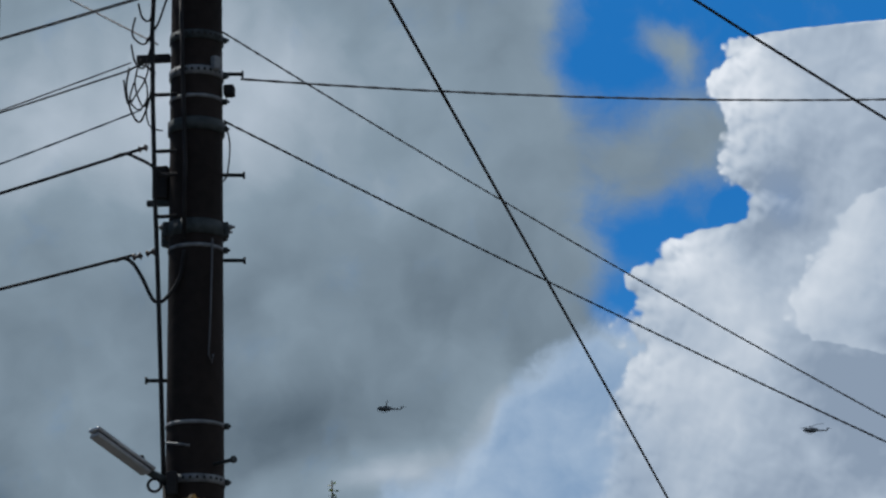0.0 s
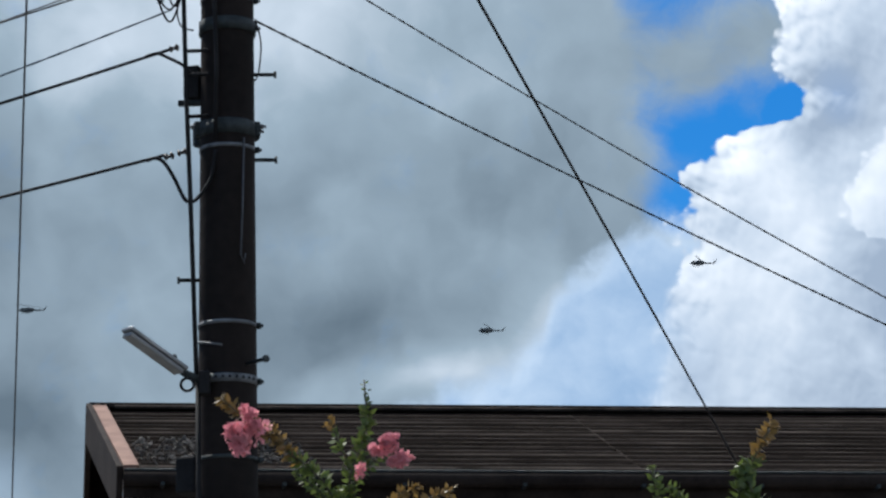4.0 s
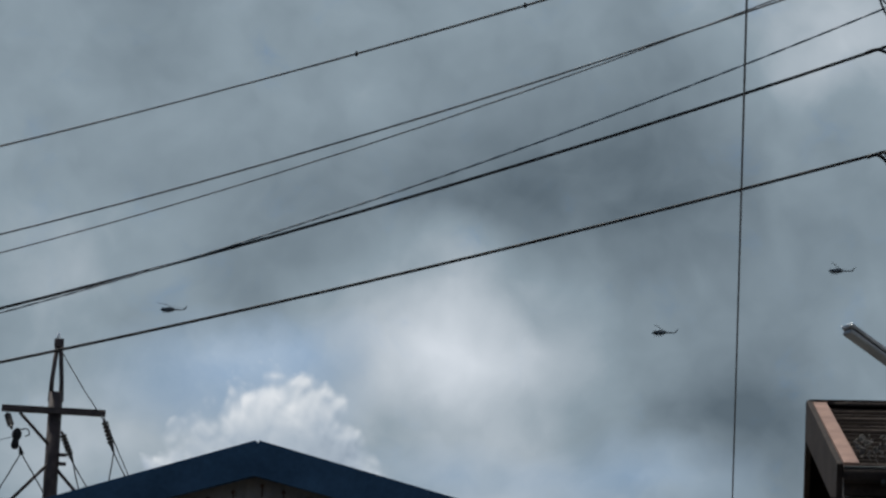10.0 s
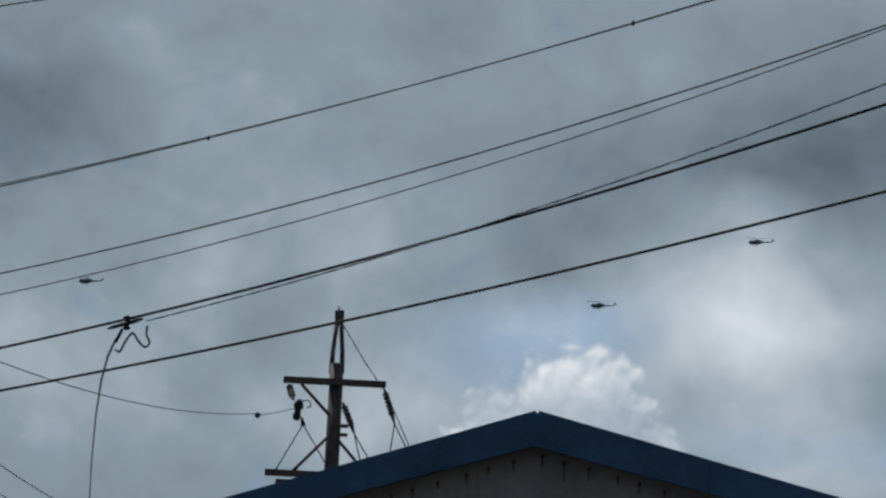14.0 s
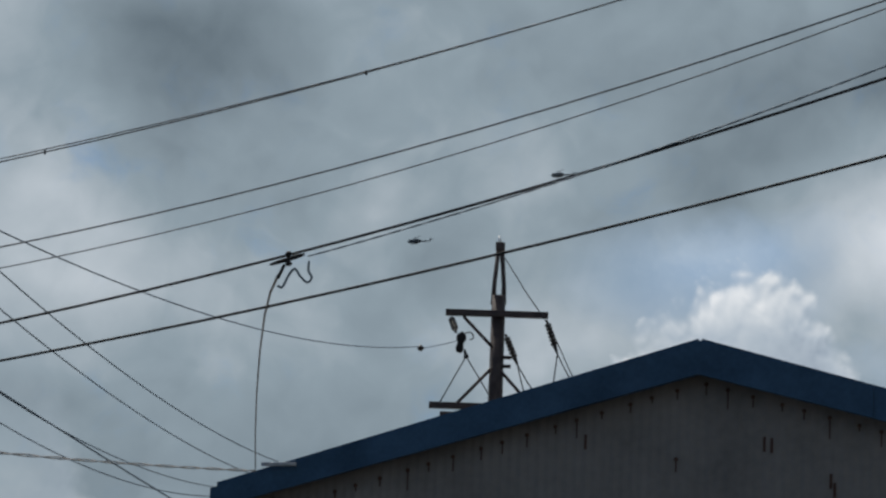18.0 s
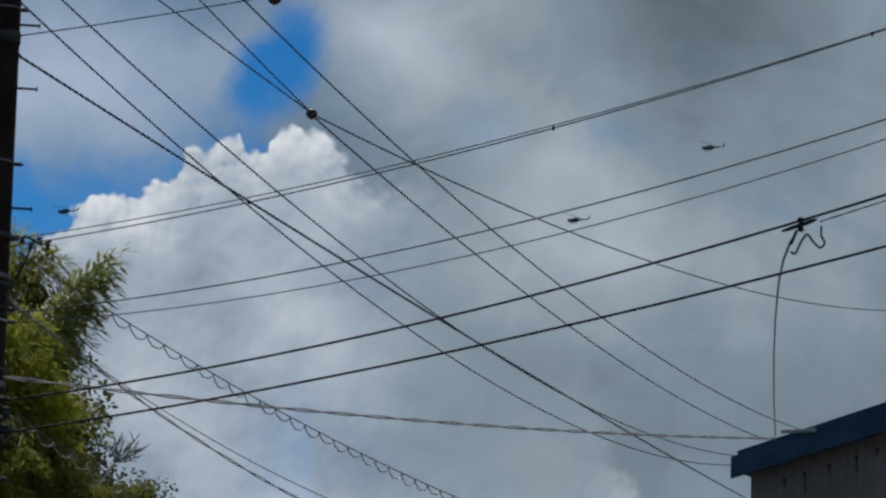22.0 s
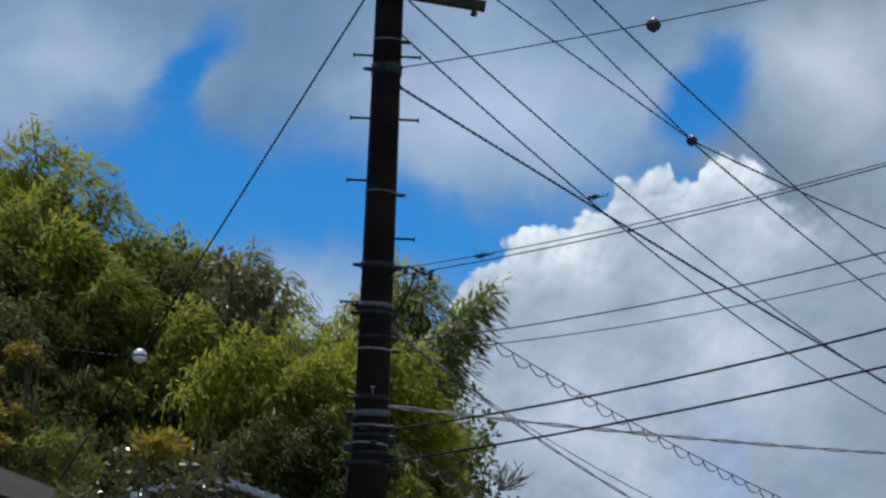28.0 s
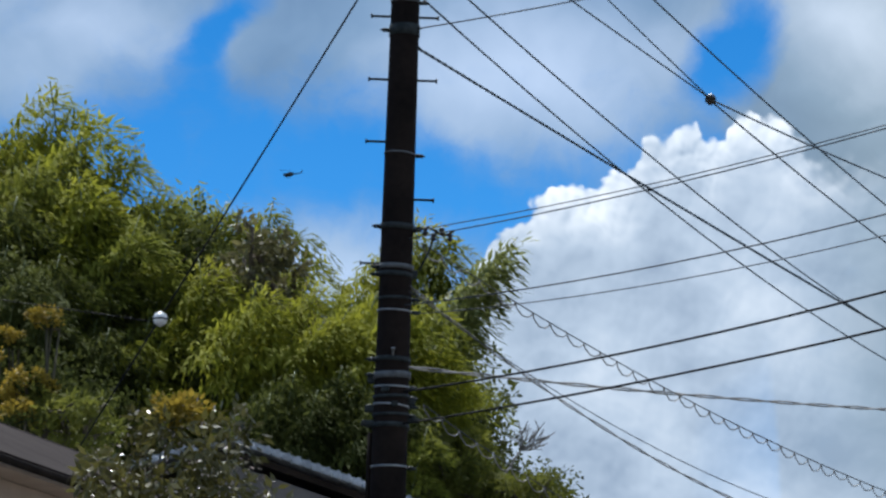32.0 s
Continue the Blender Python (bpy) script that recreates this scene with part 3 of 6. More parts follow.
def wires():
    span = ((0.0095, M_CABLE, "thick black power cable sagging between two poles"), (0.006, M_CABLE_GREY, "dark grey cable between two poles"), (0.0045, M_CABLE_GREY, "thin grey cable hanging under a thicker one"),
            (0.0055, M_CABLE_GREY, "one of a grey pair of cables between two poles"))
    for a, b, sag, k in (((-5.26, 15.61, 17.95), (-36.75, 7.66, 27.9), 0.292, 0), ((-5.23, 17.375, 17.95), (-36.75, 8.2, 27.9), 0.425, 0), ((-5.37, 18.72, 18.0), (-36.8, 9.66, 27.9), 0.521, 1),
                         ((-5.37, 18.84, 18.1), (-36.8, 9.5, 28.0), 0.65, 2), ((-5.25, 19.93, 18.0), (-36.75, 10.79, 27.9), 0.4, 3), ((-5.25, 19.90, 18.15), (-36.75, 10.91, 28.05), 0.415, 2),
                         ((-4.6, 21.3, 18.0), (-36.69, 14.34, 27.95), 0.288, 1)):
        wire("power_cable", hang(spot(*a), spot(*b), sag=sag), *span[k])
    wire("telephone_cable", hang(spot(-5.18, 18.05, 18.0), spot(-22.8, 11.64, 21.5), sag=0.137), 0.0042, M_CABLE_BLUE, "thin blue-grey twisted cable beside the power cable", twist=0.3, strands=2, gap=0.5)
    # away from the nearer pole to the right
    wire("twisted_cable", hang(spot(-3.75, 19.37, 18.0), spot(22.0, 5.18, 34.0), sag=0.466), 0.0046, M_CABLE_GREY, "grey twisted service cable", twist=0.16, strands=2, gap=0.5)
    wire("twisted_cable", hang(spot(-3.42, 18.58, 18.0), spot(24.0, 18.31, 30.0), sag=0.496), 0.0052, M_CABLE_GREY, "grey twisted service cable", twist=0.34, strands=2, gap=0.5)
    wire("twisted_cable", hang(spot(-3.72, 17.87, 18.0), spot(22.0, 5.2, 32.0), sag=0.227), 0.0052, M_CABLE, "black twisted service cable", twist=0.17, strands=2, gap=0.5)
    wire("twisted_cable", hang(spot(-4.9, 19.15, 18.2), spot(-12.0, 22.3, 24.0)), 0.0046, M_CABLE_GREY, "grey twisted cable leaving the pole", twist=0.2, strands=2, gap=0.5)
    # service drops that pass over the camera's head
    wire("service_drop", hang(spot(-7.45, 36.0, 7.0), spot(-7.97, 5.6, 44.0), (-7.80, 14.0)), 0.0052, M_CABLE_GREY, "slim grey service cable dropping toward the warehouse")
    wire("service_drop", hang(spot(-6.2, 28.57, 9.0), spot(4.72, 9.82, 25.4), sag=-0.02), 0.0072, M_CABLE, "black service cable dropping to the house eave")
    wire("service_drop", hang(spot(-3.5, 24.98, 12.0), spot(20.0, 10.3, 24.0), sag=0.3), 0.0072, M_CABLE, "black service cable overhead")
    # fan of wires from the farther pole down behind the warehouse
    wire("twisted_cable", hang(spot(-36.71, 14.01, 27.95), spot(-24.0, 6.97, 66.0), sag=0.103), 0.0105, M_CABLE_BLUE, "dark twisted cable from the pole top", twist=0.3, strands=2, gap=0.5)
    for a, b, sag, r, text in (((-36.75, 14.92, 28.0), (-24.2, 7.53, 66.0), 1.022, 0.0065, ""), ((-36.6, 15.46, 28.0), (-24.0, 7.67, 66.0), 0.931, 0.0065, ""), ((-35.3, 15.69, 28.2), (-31.61, 13.28, 30.6), 0.004, 0.0052, " ending at a joint"),
                               ((-34.9, 16.27, 27.0), (-31.61, 13.28, 30.6), 0.017, 0.0052, " ending at a joint"), ((-31.61, 13.25, 30.6), (-23.5, 7.9, 66.0), 0.407, 0.0065, " beyond a joint"),
                               ((-31.61, 13.27, 30.6), (-20.8, 10.2, 69.0), 0.63, 0.006, " running to the line mast"), ((-34.2, 16.31, 27.5), (-22.6, 8.01, 66.0), 0.769, 0.0065, "")):
        wire("overhead_wire", hang(spot(*a), spot(*b), sag=sag), r * 1.5, M_CABLE_BLUE, "blue-grey stranded overhead wire" + text, twist=0.3, strands=2, gap=0.22)
    wire("overhead_wire", hang(spot(-20.8, 10.17, 68.9), spot(-20.15, 10.33, 69.8), sag=0.02), 0.008, M_CABLE_BLUE, "short wire from the joint ball to the line mast")
    wire("lashed_cable", hang(spot(-36.7, 8.62, 27.95), spot(-23.53, 7.99, 43.8), sag=0.111), 0.0075, M_CABLE_PALE, "pale bundled cable lashed along its span", twist=1.6, strands=2, gap=1.6)
    wire("lashed_cable", hang(spot(-36.7, 9.98, 27.95), spot(-28.5, 5.73, 38.0), sag=0.35), 0.0065, M_CABLE_PALE, "pale bundled cable sloping down from the pole", twist=1.4, strands=2, gap=1.5)
    wire("lashed_cable", hang(spot(-36.7, 9.9, 27.85), spot(-28.3, 6.0, 38.0), sag=0.33), 0.005, M_CABLE_GREY, "thin grey cable beside the bundle")
    wire("guy_wire", hang(spot(-37.2, 15.78, 28.0), spot(-44.5, 2.91, 37.0), sag=0.025), 0.0085, M_CABLE, "dark guy wire running down from the pole")
    wire("overhead_wire", hang(spot(-40.94, 9.2, 31.9), spot(-56.0, 10.2, 38.0), (-44.05, 9.48)), 0.0045, M_CABLE, "thin dark wire in front of the trees")


wires()


# ---- poles ----
def pole_body(name, at, r0, k, height, label, material):
    root = empty(name, at, label, "utility pole", "utility poles")
    part("shaft", lathe([(r0 - k * z, z) for z in [height * i / 12 for i in range(13)]], 32), material, root)
    return root


def ring_band(z, r, h, thick=0.006):
    return lathe([(r + 0.0005, z - h / 2), (r + thick, z - h / 2), (r + thick, z + h / 2), (r + 0.0005, z + h / 2)], 32)


def step_bolt(length=0.16):
    return lathe([(0.0105, 0), (0.0105, length - 0.014), (0.02, length - 0.014), (0.02, length)], 10)


def out_from(z, r, az):
    """Pose on a pole's skin: its z axis points outward at the bearing az."""
    a = radians(az)
    return Matrix.Translation((math.sin(a) * r, math.cos(a) * r, z)) @ Vector((math.sin(a), math.cos(a), 0)).to_track_quat("Z", "Y").to_matrix().to_4x4()


def moved(bm, m):
    bm.transform(m)
    return bm


# ---- nearer pole ----
def near_pole():
    rad = lambda z: 0.1925 - 0.00625 * z
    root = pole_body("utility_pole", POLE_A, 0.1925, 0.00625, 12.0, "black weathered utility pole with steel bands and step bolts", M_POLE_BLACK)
    right, left, front = 85.8, -94.2, 175.8
    for z, h, th, m in ((7.87, 0.05, 0.008, M_BRACKET), (7.66, 0.05, 0.008, M_BAND), (7.51, 0.02, 0.005, M_BAND), (7.35, 0.07, 0.012, M_BRACKET),
                        (6.76, 0.085, 0.007, M_BRACKET), (6.65, 0.02, 0.005, M_BAND), (5.66, 0.02, 0.005, M_BAND), (5.35, 0.045, 0.007, M_BAND), (4.92, 0.02, 0.005, M_BRACKET)):
        band = part("band", ring_band(z, rad(z), h, th), m, root, "steel pole band")
        part("bolt", moved(lathe([(0.018, 0), (0.018, 0.022), (0.009, 0.022), (0.009, 0.034)], 8), out_from(z, rad(z) + 0.004, right + 8)), M_BRACKET, band)
    part("strap", tube([(math.sin(radians(a)) * (rad(5.54) + 0.004), math.cos(radians(a)) * (rad(5.54) + 0.004), 5.525 + 0.0006 * (a - 186)) for a in range(186, 274, 8)][::-1], 0.007, 6), M_BAND, root, "loose tilted steel strap")
    for z, az, ln in ((7.68, right, 0.12), (7.09, right, 0.125), (6.6, right, 0.125), (5.92, left, 0.12), (5.43, right + 50, 0.17), (8.2, left, 0.12), (8.6, right, 0.12), (9.1, left, 0.12)):
        part("step_bolt", moved(step_bolt(ln), out_from(z, rad(z) - 0.002, az)), M_BRACKET, root, "steel step bolt")
    # row of dark studs along the perforated bands
    for z in (5.352, 7.662, 7.872):
        for i in range(9):
            part("stud", moved(lathe([(0.008, 0), (0.008, 0.005)], 8), out_from(z, rad(z) + 0.008, front - 56 + i * 13)), M_CABLE, root)
    # cast ears of the wide bracket, with their clamping bolts
    for az, w in ((left + 28, 0.085), (right - 24, 0.075), (left - 4, 0.05), (right + 4, 0.05)):
        ear = part("clamp", box(out_from(6.77, rad(6.77) + 0.014, az), (w, 0.085, 0.035), 0.008), M_BRACKET, root, "teal-grey cast bracket ear")
        part("bolt", moved(lathe([(0.014, 0), (0.014, 0.02), (0.008, 0.02), (0.008, 0.035)], 6), out_from(6.785, rad(6.77) + 0.03, az + 2)), M_BAND, ear)
    # insulated clamp body on the wide bracket and the small boxes beside it
    part("clamp", box(out_from(6.77, rad(6.77) + 0.03, left + 40), (0.11, 0.14, 0.06), 0.012), M_BRACKET, root, "grey cast clamp")
    part("junction_box", box(out_from(7.05, rad(7) + 0.045, left + 18), (0.12, 0.19, 0.09), 0.01), M_CABLE, root, "black cable junction box")
    part("junction_box", box(out_from(7.78, rad(7.8) + 0.1, left + 10), (0.045, 0.045, 0.19), 0.008), M_CABLE, root, "black cable dead-end bracket")
    part("hook", box(out_from(6.93, rad(7) + 0.06, left + 5), (0.03, 0.035, 0.13), 0.008), M_BRACKET, root)
    part("bracket", box(out_from(7.57, rad(7.6) + 0.04, right + 10), (0.07, 0.06, 0.06), 0.008), M_CABLE, root, "black bracket for the twisted cable")
    part("clamp", box(out_from(7.7, rad(7.7) + 0.02, right + 50), (0.05, 0.08, 0.04), 0.008), M_BAND, root, "small grey clamp")
    # conduits that run up the shaft
    loc = lambda az, el, d: spot(az, el, d) - POLE_A
    part("conduit", tube([loc(-4.74, 11.7, 17.86), loc(-4.8, 13.4, 17.86), loc(-4.86, 15.0, 17.86), loc(-4.93, 16.6, 17.86), loc(-4.98, 18.2, 17.86), loc(-5.0, 19.4, 17.86), loc(-4.95, 20.6, 17.9), loc(-4.9, 24, 17.9)], 0.013, 8), M_CABLE, root, "black conduit standing off the shaft")
    part("conduit", tube([loc(-4.7, 6, 17.86), loc(-4.7, 9.5, 17.85), loc(-4.72, 11.8, 17.85)], 0.014, 8), M_CABLE, root, "black conduit")
    part("conduit", tube([loc(-4.42, 15.9, 17.83), loc(-4.4, 17.2, 17.83), loc(-4.45, 18.6, 17.83), loc(-4.5, 20, 17.83)], 0.012, 8), M_CABLE, root)
    for el in (16.25, 16.95, 17.35, 18.3):
        part("standoff", tube([loc(-4.8 - 0.033 * (el - 12), el, 17.86), loc(-4.55, el + 0.02, 17.88)], 0.011, 6), M_CABLE, root)
    part("earth_wire", tube([loc(-3.92, 15.9, 17.84), loc(-3.95, 14.6, 17.84), loc(-3.98, 13.95, 17.84), loc(-3.92, 13.78, 17.84), loc(-3.9, 13.95, 17.84)], 0.005, 6), M_CABLE_GREY, root, "thin wire with a hooked end")
    # loops where the cables come in
    for pts, r in ((((-5.62, 15.5), (-5.46, 15.55), (-5.3, 15.46), (-5.13, 15.2), (-4.98, 14.9), (-4.88, 14.82), (-4.73, 14.88), (-4.5, 15.22), (-4.41, 15.7)), 0.0105),
                   (((-5.65, 17.25), (-5.45, 17.31), (-5.25, 17.24), (-5.0, 17.12), (-4.85, 16.98)), 0.0095),
                   (((-5.4, 18.75), (-5.45, 18.4), (-5.35, 18.0), (-5.2, 17.85), (-5.05, 18.2), (-4.95, 18.7)), 0.006),
                   (((-5.2, 18.9), (-5.3, 18.5), (-5.15, 18.1), (-5.0, 18.4), (-5.0, 18.8)), 0.005),
                   (((-5.5, 18.55), (-5.42, 18.15), (-5.28, 18.3), (-5.1, 18.6), (-5.05, 18.95)), 0.005),
                   (((-5.3, 19.6), (-5.35, 19.3), (-5.15, 19.15), (-5.0, 19.35), (-5.0, 19.7)), 0.0055),
                   (((-5.1, 19.2), (-4.9, 19.5), (-4.75, 19.9), (-4.6, 20.2)), 0.006),
                   (((-5.37, 19.14), (-5.3, 18.85), (-5.15, 18.75), (-5.05, 19.0), (-4.97, 19.3)), 0.0055),
                   (((-5.25, 19.83), (-5.18, 19.6), (-5.05, 19.55), (-4.98, 19.8), (-4.9, 20.1)), 0.006),
                   (((-5.37, 18.73), (-5.2, 18.8), (-5.05, 18.75), (-4.97, 18.6)), 0.006),
                   (((-5.18, 18.09), (-5.1, 18.12), (-5.08, 17.9), (-5.0, 17.75), (-4.8, 17.7)), 0.0045),
                   (((-5.32, 18.5), (-5.38, 18.2), (-5.22, 18.05), (-5.08, 18.25), (-5.12, 18.55), (-5.28, 18.62)), 0.005),
                   (((-3.72, 17.9), (-3.62, 17.5), (-3.66, 17.0), (-3.74, 16.85)), 0.0045)):
        part("cable_loop", tube(rounded([loc(a, e, 17.86) for a, e in pts]), r, 6), M_CABLE, root, "black slack cable loop")
    # strain insulators at the cable ends
    for az, el in ((-5.23, 15.58), (-5.0, 15.65), (-5.15, 17.4)):
        p = loc(az, el, 17.9)
        part("insulator", moved(lathe([(0.007, -0.028), (0.021, -0.02), (0.009, -0.006), (0.011, 0.008), (0.024, 0.016), (0.007, 0.03)], 12),
                                Matrix.Translation(p) @ pose(0, 0, 0, 0, 75, 0)), M_PORCELAIN, root, "small dark strain insulator")
    # street lamp on its bracket
    lamp = empty("street_lamp", spot(-4.83, 11.85, 17.84), "flat grey LED street lamp clamped to a utility pole", "street lamp")
    tip = spot(-5.98, 12.66, 17.6) - lamp.location
    d = tip.normalized()
    m = Matrix.Translation(tip * 0.56) @ d.to_track_quat("X", "Z").to_matrix().to_4x4()
    ln = tip.length * 0.86
    part("housing", box(m @ pose(0, 0, 0.012), (ln, 0.1, 0.022), 0.009), M_STEEL, lamp, "pale grey lamp housing")
    part("diffuser", box(m @ pose(0, 0, -0.016, 0, 0, 0), (ln * 0.92, 0.085, 0.024), 0.008), M_LENS, lamp, "grey translucent lamp cover")
    part("photocell", moved(lathe([(0.016, 0), (0.016, 0.02), (0.008, 0.03)], 12), m @ pose(-ln * 0.3, 0, 0.025)), M_CABLE, lamp)
    part("arm", tube([Vector((0.06, 0, -0.02)), tip * 0.1, tip * 0.2], 0.022, 10), M_BRACKET, lamp, "dark lamp arm")
    ring = [Vector((-0.02 + 0.035 * math.cos(a), -0.03, -0.042 + 0.035 * math.sin(a))) for a in [i * math.pi / 8 for i in range(17)]]
    part("cable_loop", tube(ring, 0.008, 8), M_CABLE, lamp, "coiled lamp cable")
    part("bracket", box(pose(0.07, 0, -0.03, 0, 0, 0), (0.06, 0.08, 0.13), 0.01), M_CABLE, lamp)
    # grey pull box low on the shaft
    part("pull_box", box(out_from(4.85, rad(4.7) + 0.05, left + 22), (0.17, 0.2, 0.12), 0.015), M_CABLE, root, "black pull box")


near_pole()


# ---- farther pole ----
def far_pole():
    rad = lambda z: 0.184 - 0.007 * z
    root = pole_body("utility_pole", POLE_B, 0.184, 0.007, 11.6, "dark brown concrete utility pole crowded with bands and cable clamps", M_POLE)
    right, left, front = 53.0, -127.0, 143.0
    zz = lambda el: 1.6 + 28 * math.tan(radians(el))
    tilt = random.Random(6)
    for el in (14.52, 13.46):
        for az in (right, left):
            part("step_bolt", moved(step_bolt(0.17), out_from(zz(el), rad(zz(el)) - 0.002, az)), M_BRACKET, root, "steel step bolt")
    for el, az in ((12.41, left), (11.45, right), (10.35, left), (15.5, right), (15.5, left)):
        part("step_bolt", moved(step_bolt(0.17), out_from(zz(el), rad(zz(el)) - 0.002, az)), M_BRACKET, root, "steel step bolt")
    for el, h, th, m in ((14.78, 0.02, 0.004, M_BAND), (14.28, 0.12, 0.007, M_BRACKET), (12.2, 0.018, 0.004, M_BAND), (10.97, 0.06, 0.012, M_BRACKET), (10.29, 0.05, 0.012, M_BAND), (10.16, 0.05, 0.01, M_BRACKET),
                         (9.76, 0.03, 0.004, M_BRACKET), (9.55, 0.018, 0.004, M_STEEL), (8.72, 0.05, 0.01, M_BRACKET), (8.46, 0.07, 0.016, M_BAND), (8.27, 0.02, 0.006, M_STEEL),
                         (8.1, 0.035, 0.012, M_BRACKET), (7.95, 0.02, 0.008, M_STEEL), (7.8, 0.03, 0.01, M_BRACKET), (7.6, 0.05, 0.014, M_BRACKET), (6.92, 0.02, 0.004, M_STEEL), (6.0, 0.06, 0.01, M_BRACKET)):
        z = zz(el)
        lean = Matrix.Translation((0, 0, z)) @ pose(0, 0, 0, tilt.uniform(-3.5, 3.5), tilt.uniform(-3.5, 3.5), 0)
        band = part("band", moved(ring_band(0, rad(z) + 0.003, h * 0.8, th * 0.75), lean), m, root, "steel pole band")
        part("bolt", moved(lathe([(0.018, 0), (0.018, 0.06), (0.008, 0.06), (0.008, 0.08)], 8), out_from(z, rad(z) + 0.004, (left if h > 0.04 else right) - 10)), M_BRACKET, band)
    part("bolt", moved(lathe([(0.01, 0), (0.01, 0.05), (0.018, 0.05), (0.018, 0.065)], 8), Matrix.Translation((math.sin(radians(front)) * (rad(zz(8.8)) + 0.03), math.cos(radians(front)) * (rad(zz(8.8)) + 0.03), zz(8.76)))), M_STEEL, root)
    for el, az, s in ((10.95, right, (0.08, 0.06, 0.12)), (10.3, left + 30, (0.12, 0.09, 0.08)), (10.2, right - 20, (0.1, 0.1, 0.08)), (8.4, left + 10, (0.1, 0.1, 0.1)), (8.05, right - 12, (0.08, 0.1, 0.1)),
                      (7.9, left + 5, (0.1, 0.09, 0.12)), (7.65, left - 5, (0.12, 0.06, 0.16)), (7.72, right, (0.06, 0.06, 0.16)), (8.2, front + 20, (0.1, 0.07, 0.05)), (7.95, front - 10, (0.08, 0.06, 0.05))):
        z = zz(el)
        part("clamp", box(out_from(z, rad(z) + s[2] * 0.25, az), [0.7 * v for v in s], 0.01), M_BRACKET, root, "dull grey cable clamp")
    part("conduit", tube([(math.sin(radians(left + 12)) * (rad(z) + 0.02), math.cos(radians(left + 12)) * (rad(z) + 0.02), z) for z in (0, 2, 4, 5, zz(7.5))], 0.022, 8), M_POLE, root, "brown conduit")
    for el in (14.34, 14.01):
        p = spot(-36.73, el, 27.95) - POLE_B
        part("clevis", moved(lathe([(0.012, -0.02), (0.022, -0.008), (0.022, 0.012), (0.01, 0.03)], 8), Matrix.Translation(p) @ pose(0, 0, 0, 0, 90, 90 - right)), M_BRACKET, root, "small steel clevis")
    # cross-arm near the top with its insulators
    z = zz(15.46)
    arm = part("cross_arm", box(Matrix.Translation((0, 0, z)) @ pose(0, 0, 0, 0, 0, 90 - right) @ pose(0.32, -0.16, 0.0, 0, 7, 0), (1.0, 0.085, 0.085), 0.006), M_MAST, root, "steel cross-arm")
    for u in (0.72,):
        part("insulator", moved(lathe([(0.02, -0.1), (0.035, -0.08), (0.02, -0.06), (0.04, -0.03), (0.02, 0)], 12), Matrix.Translation((0, 0, z)) @ pose(0, 0, 0, 0, 0, 90 - right) @ pose(u, -0.16, -0.05)), M_PORCELAIN, root)
    # cable spreader that stands out toward the bamboo
    z = zz(10.9)
    a = out_from(z, rad(z), right)
    part("spreader", tube([a @ Vector((0, 0, 0)), a @ Vector((0, 0.05, 0.12)), a @ Vector((0, -0.02, 0.26)), a @ Vector((0, 0.02, 0.34))], 0.011, 6), M_BRACKET, root, "cable spreader bracket")
    part("spreader", tube([a @ Vector((0, 0.03, 0.2)), a @ Vector((0, -0.2, 0.12)), a @ Vector((0, -0.32, 0.06))], 0.01, 6), M_BRACKET, root)
    for i in range(4):
        part("insulator", moved(lathe([(0.01, 0), (0.03, 0.02), (0.012, 0.035), (0.03, 0.05), (0.01, 0.07)], 10), a @ pose(0, 0.05 - 0.05 * (i % 2), 0.1 + 0.07 * i, 90, 0, 0)), M_PORCELAIN, root)


far_pole()


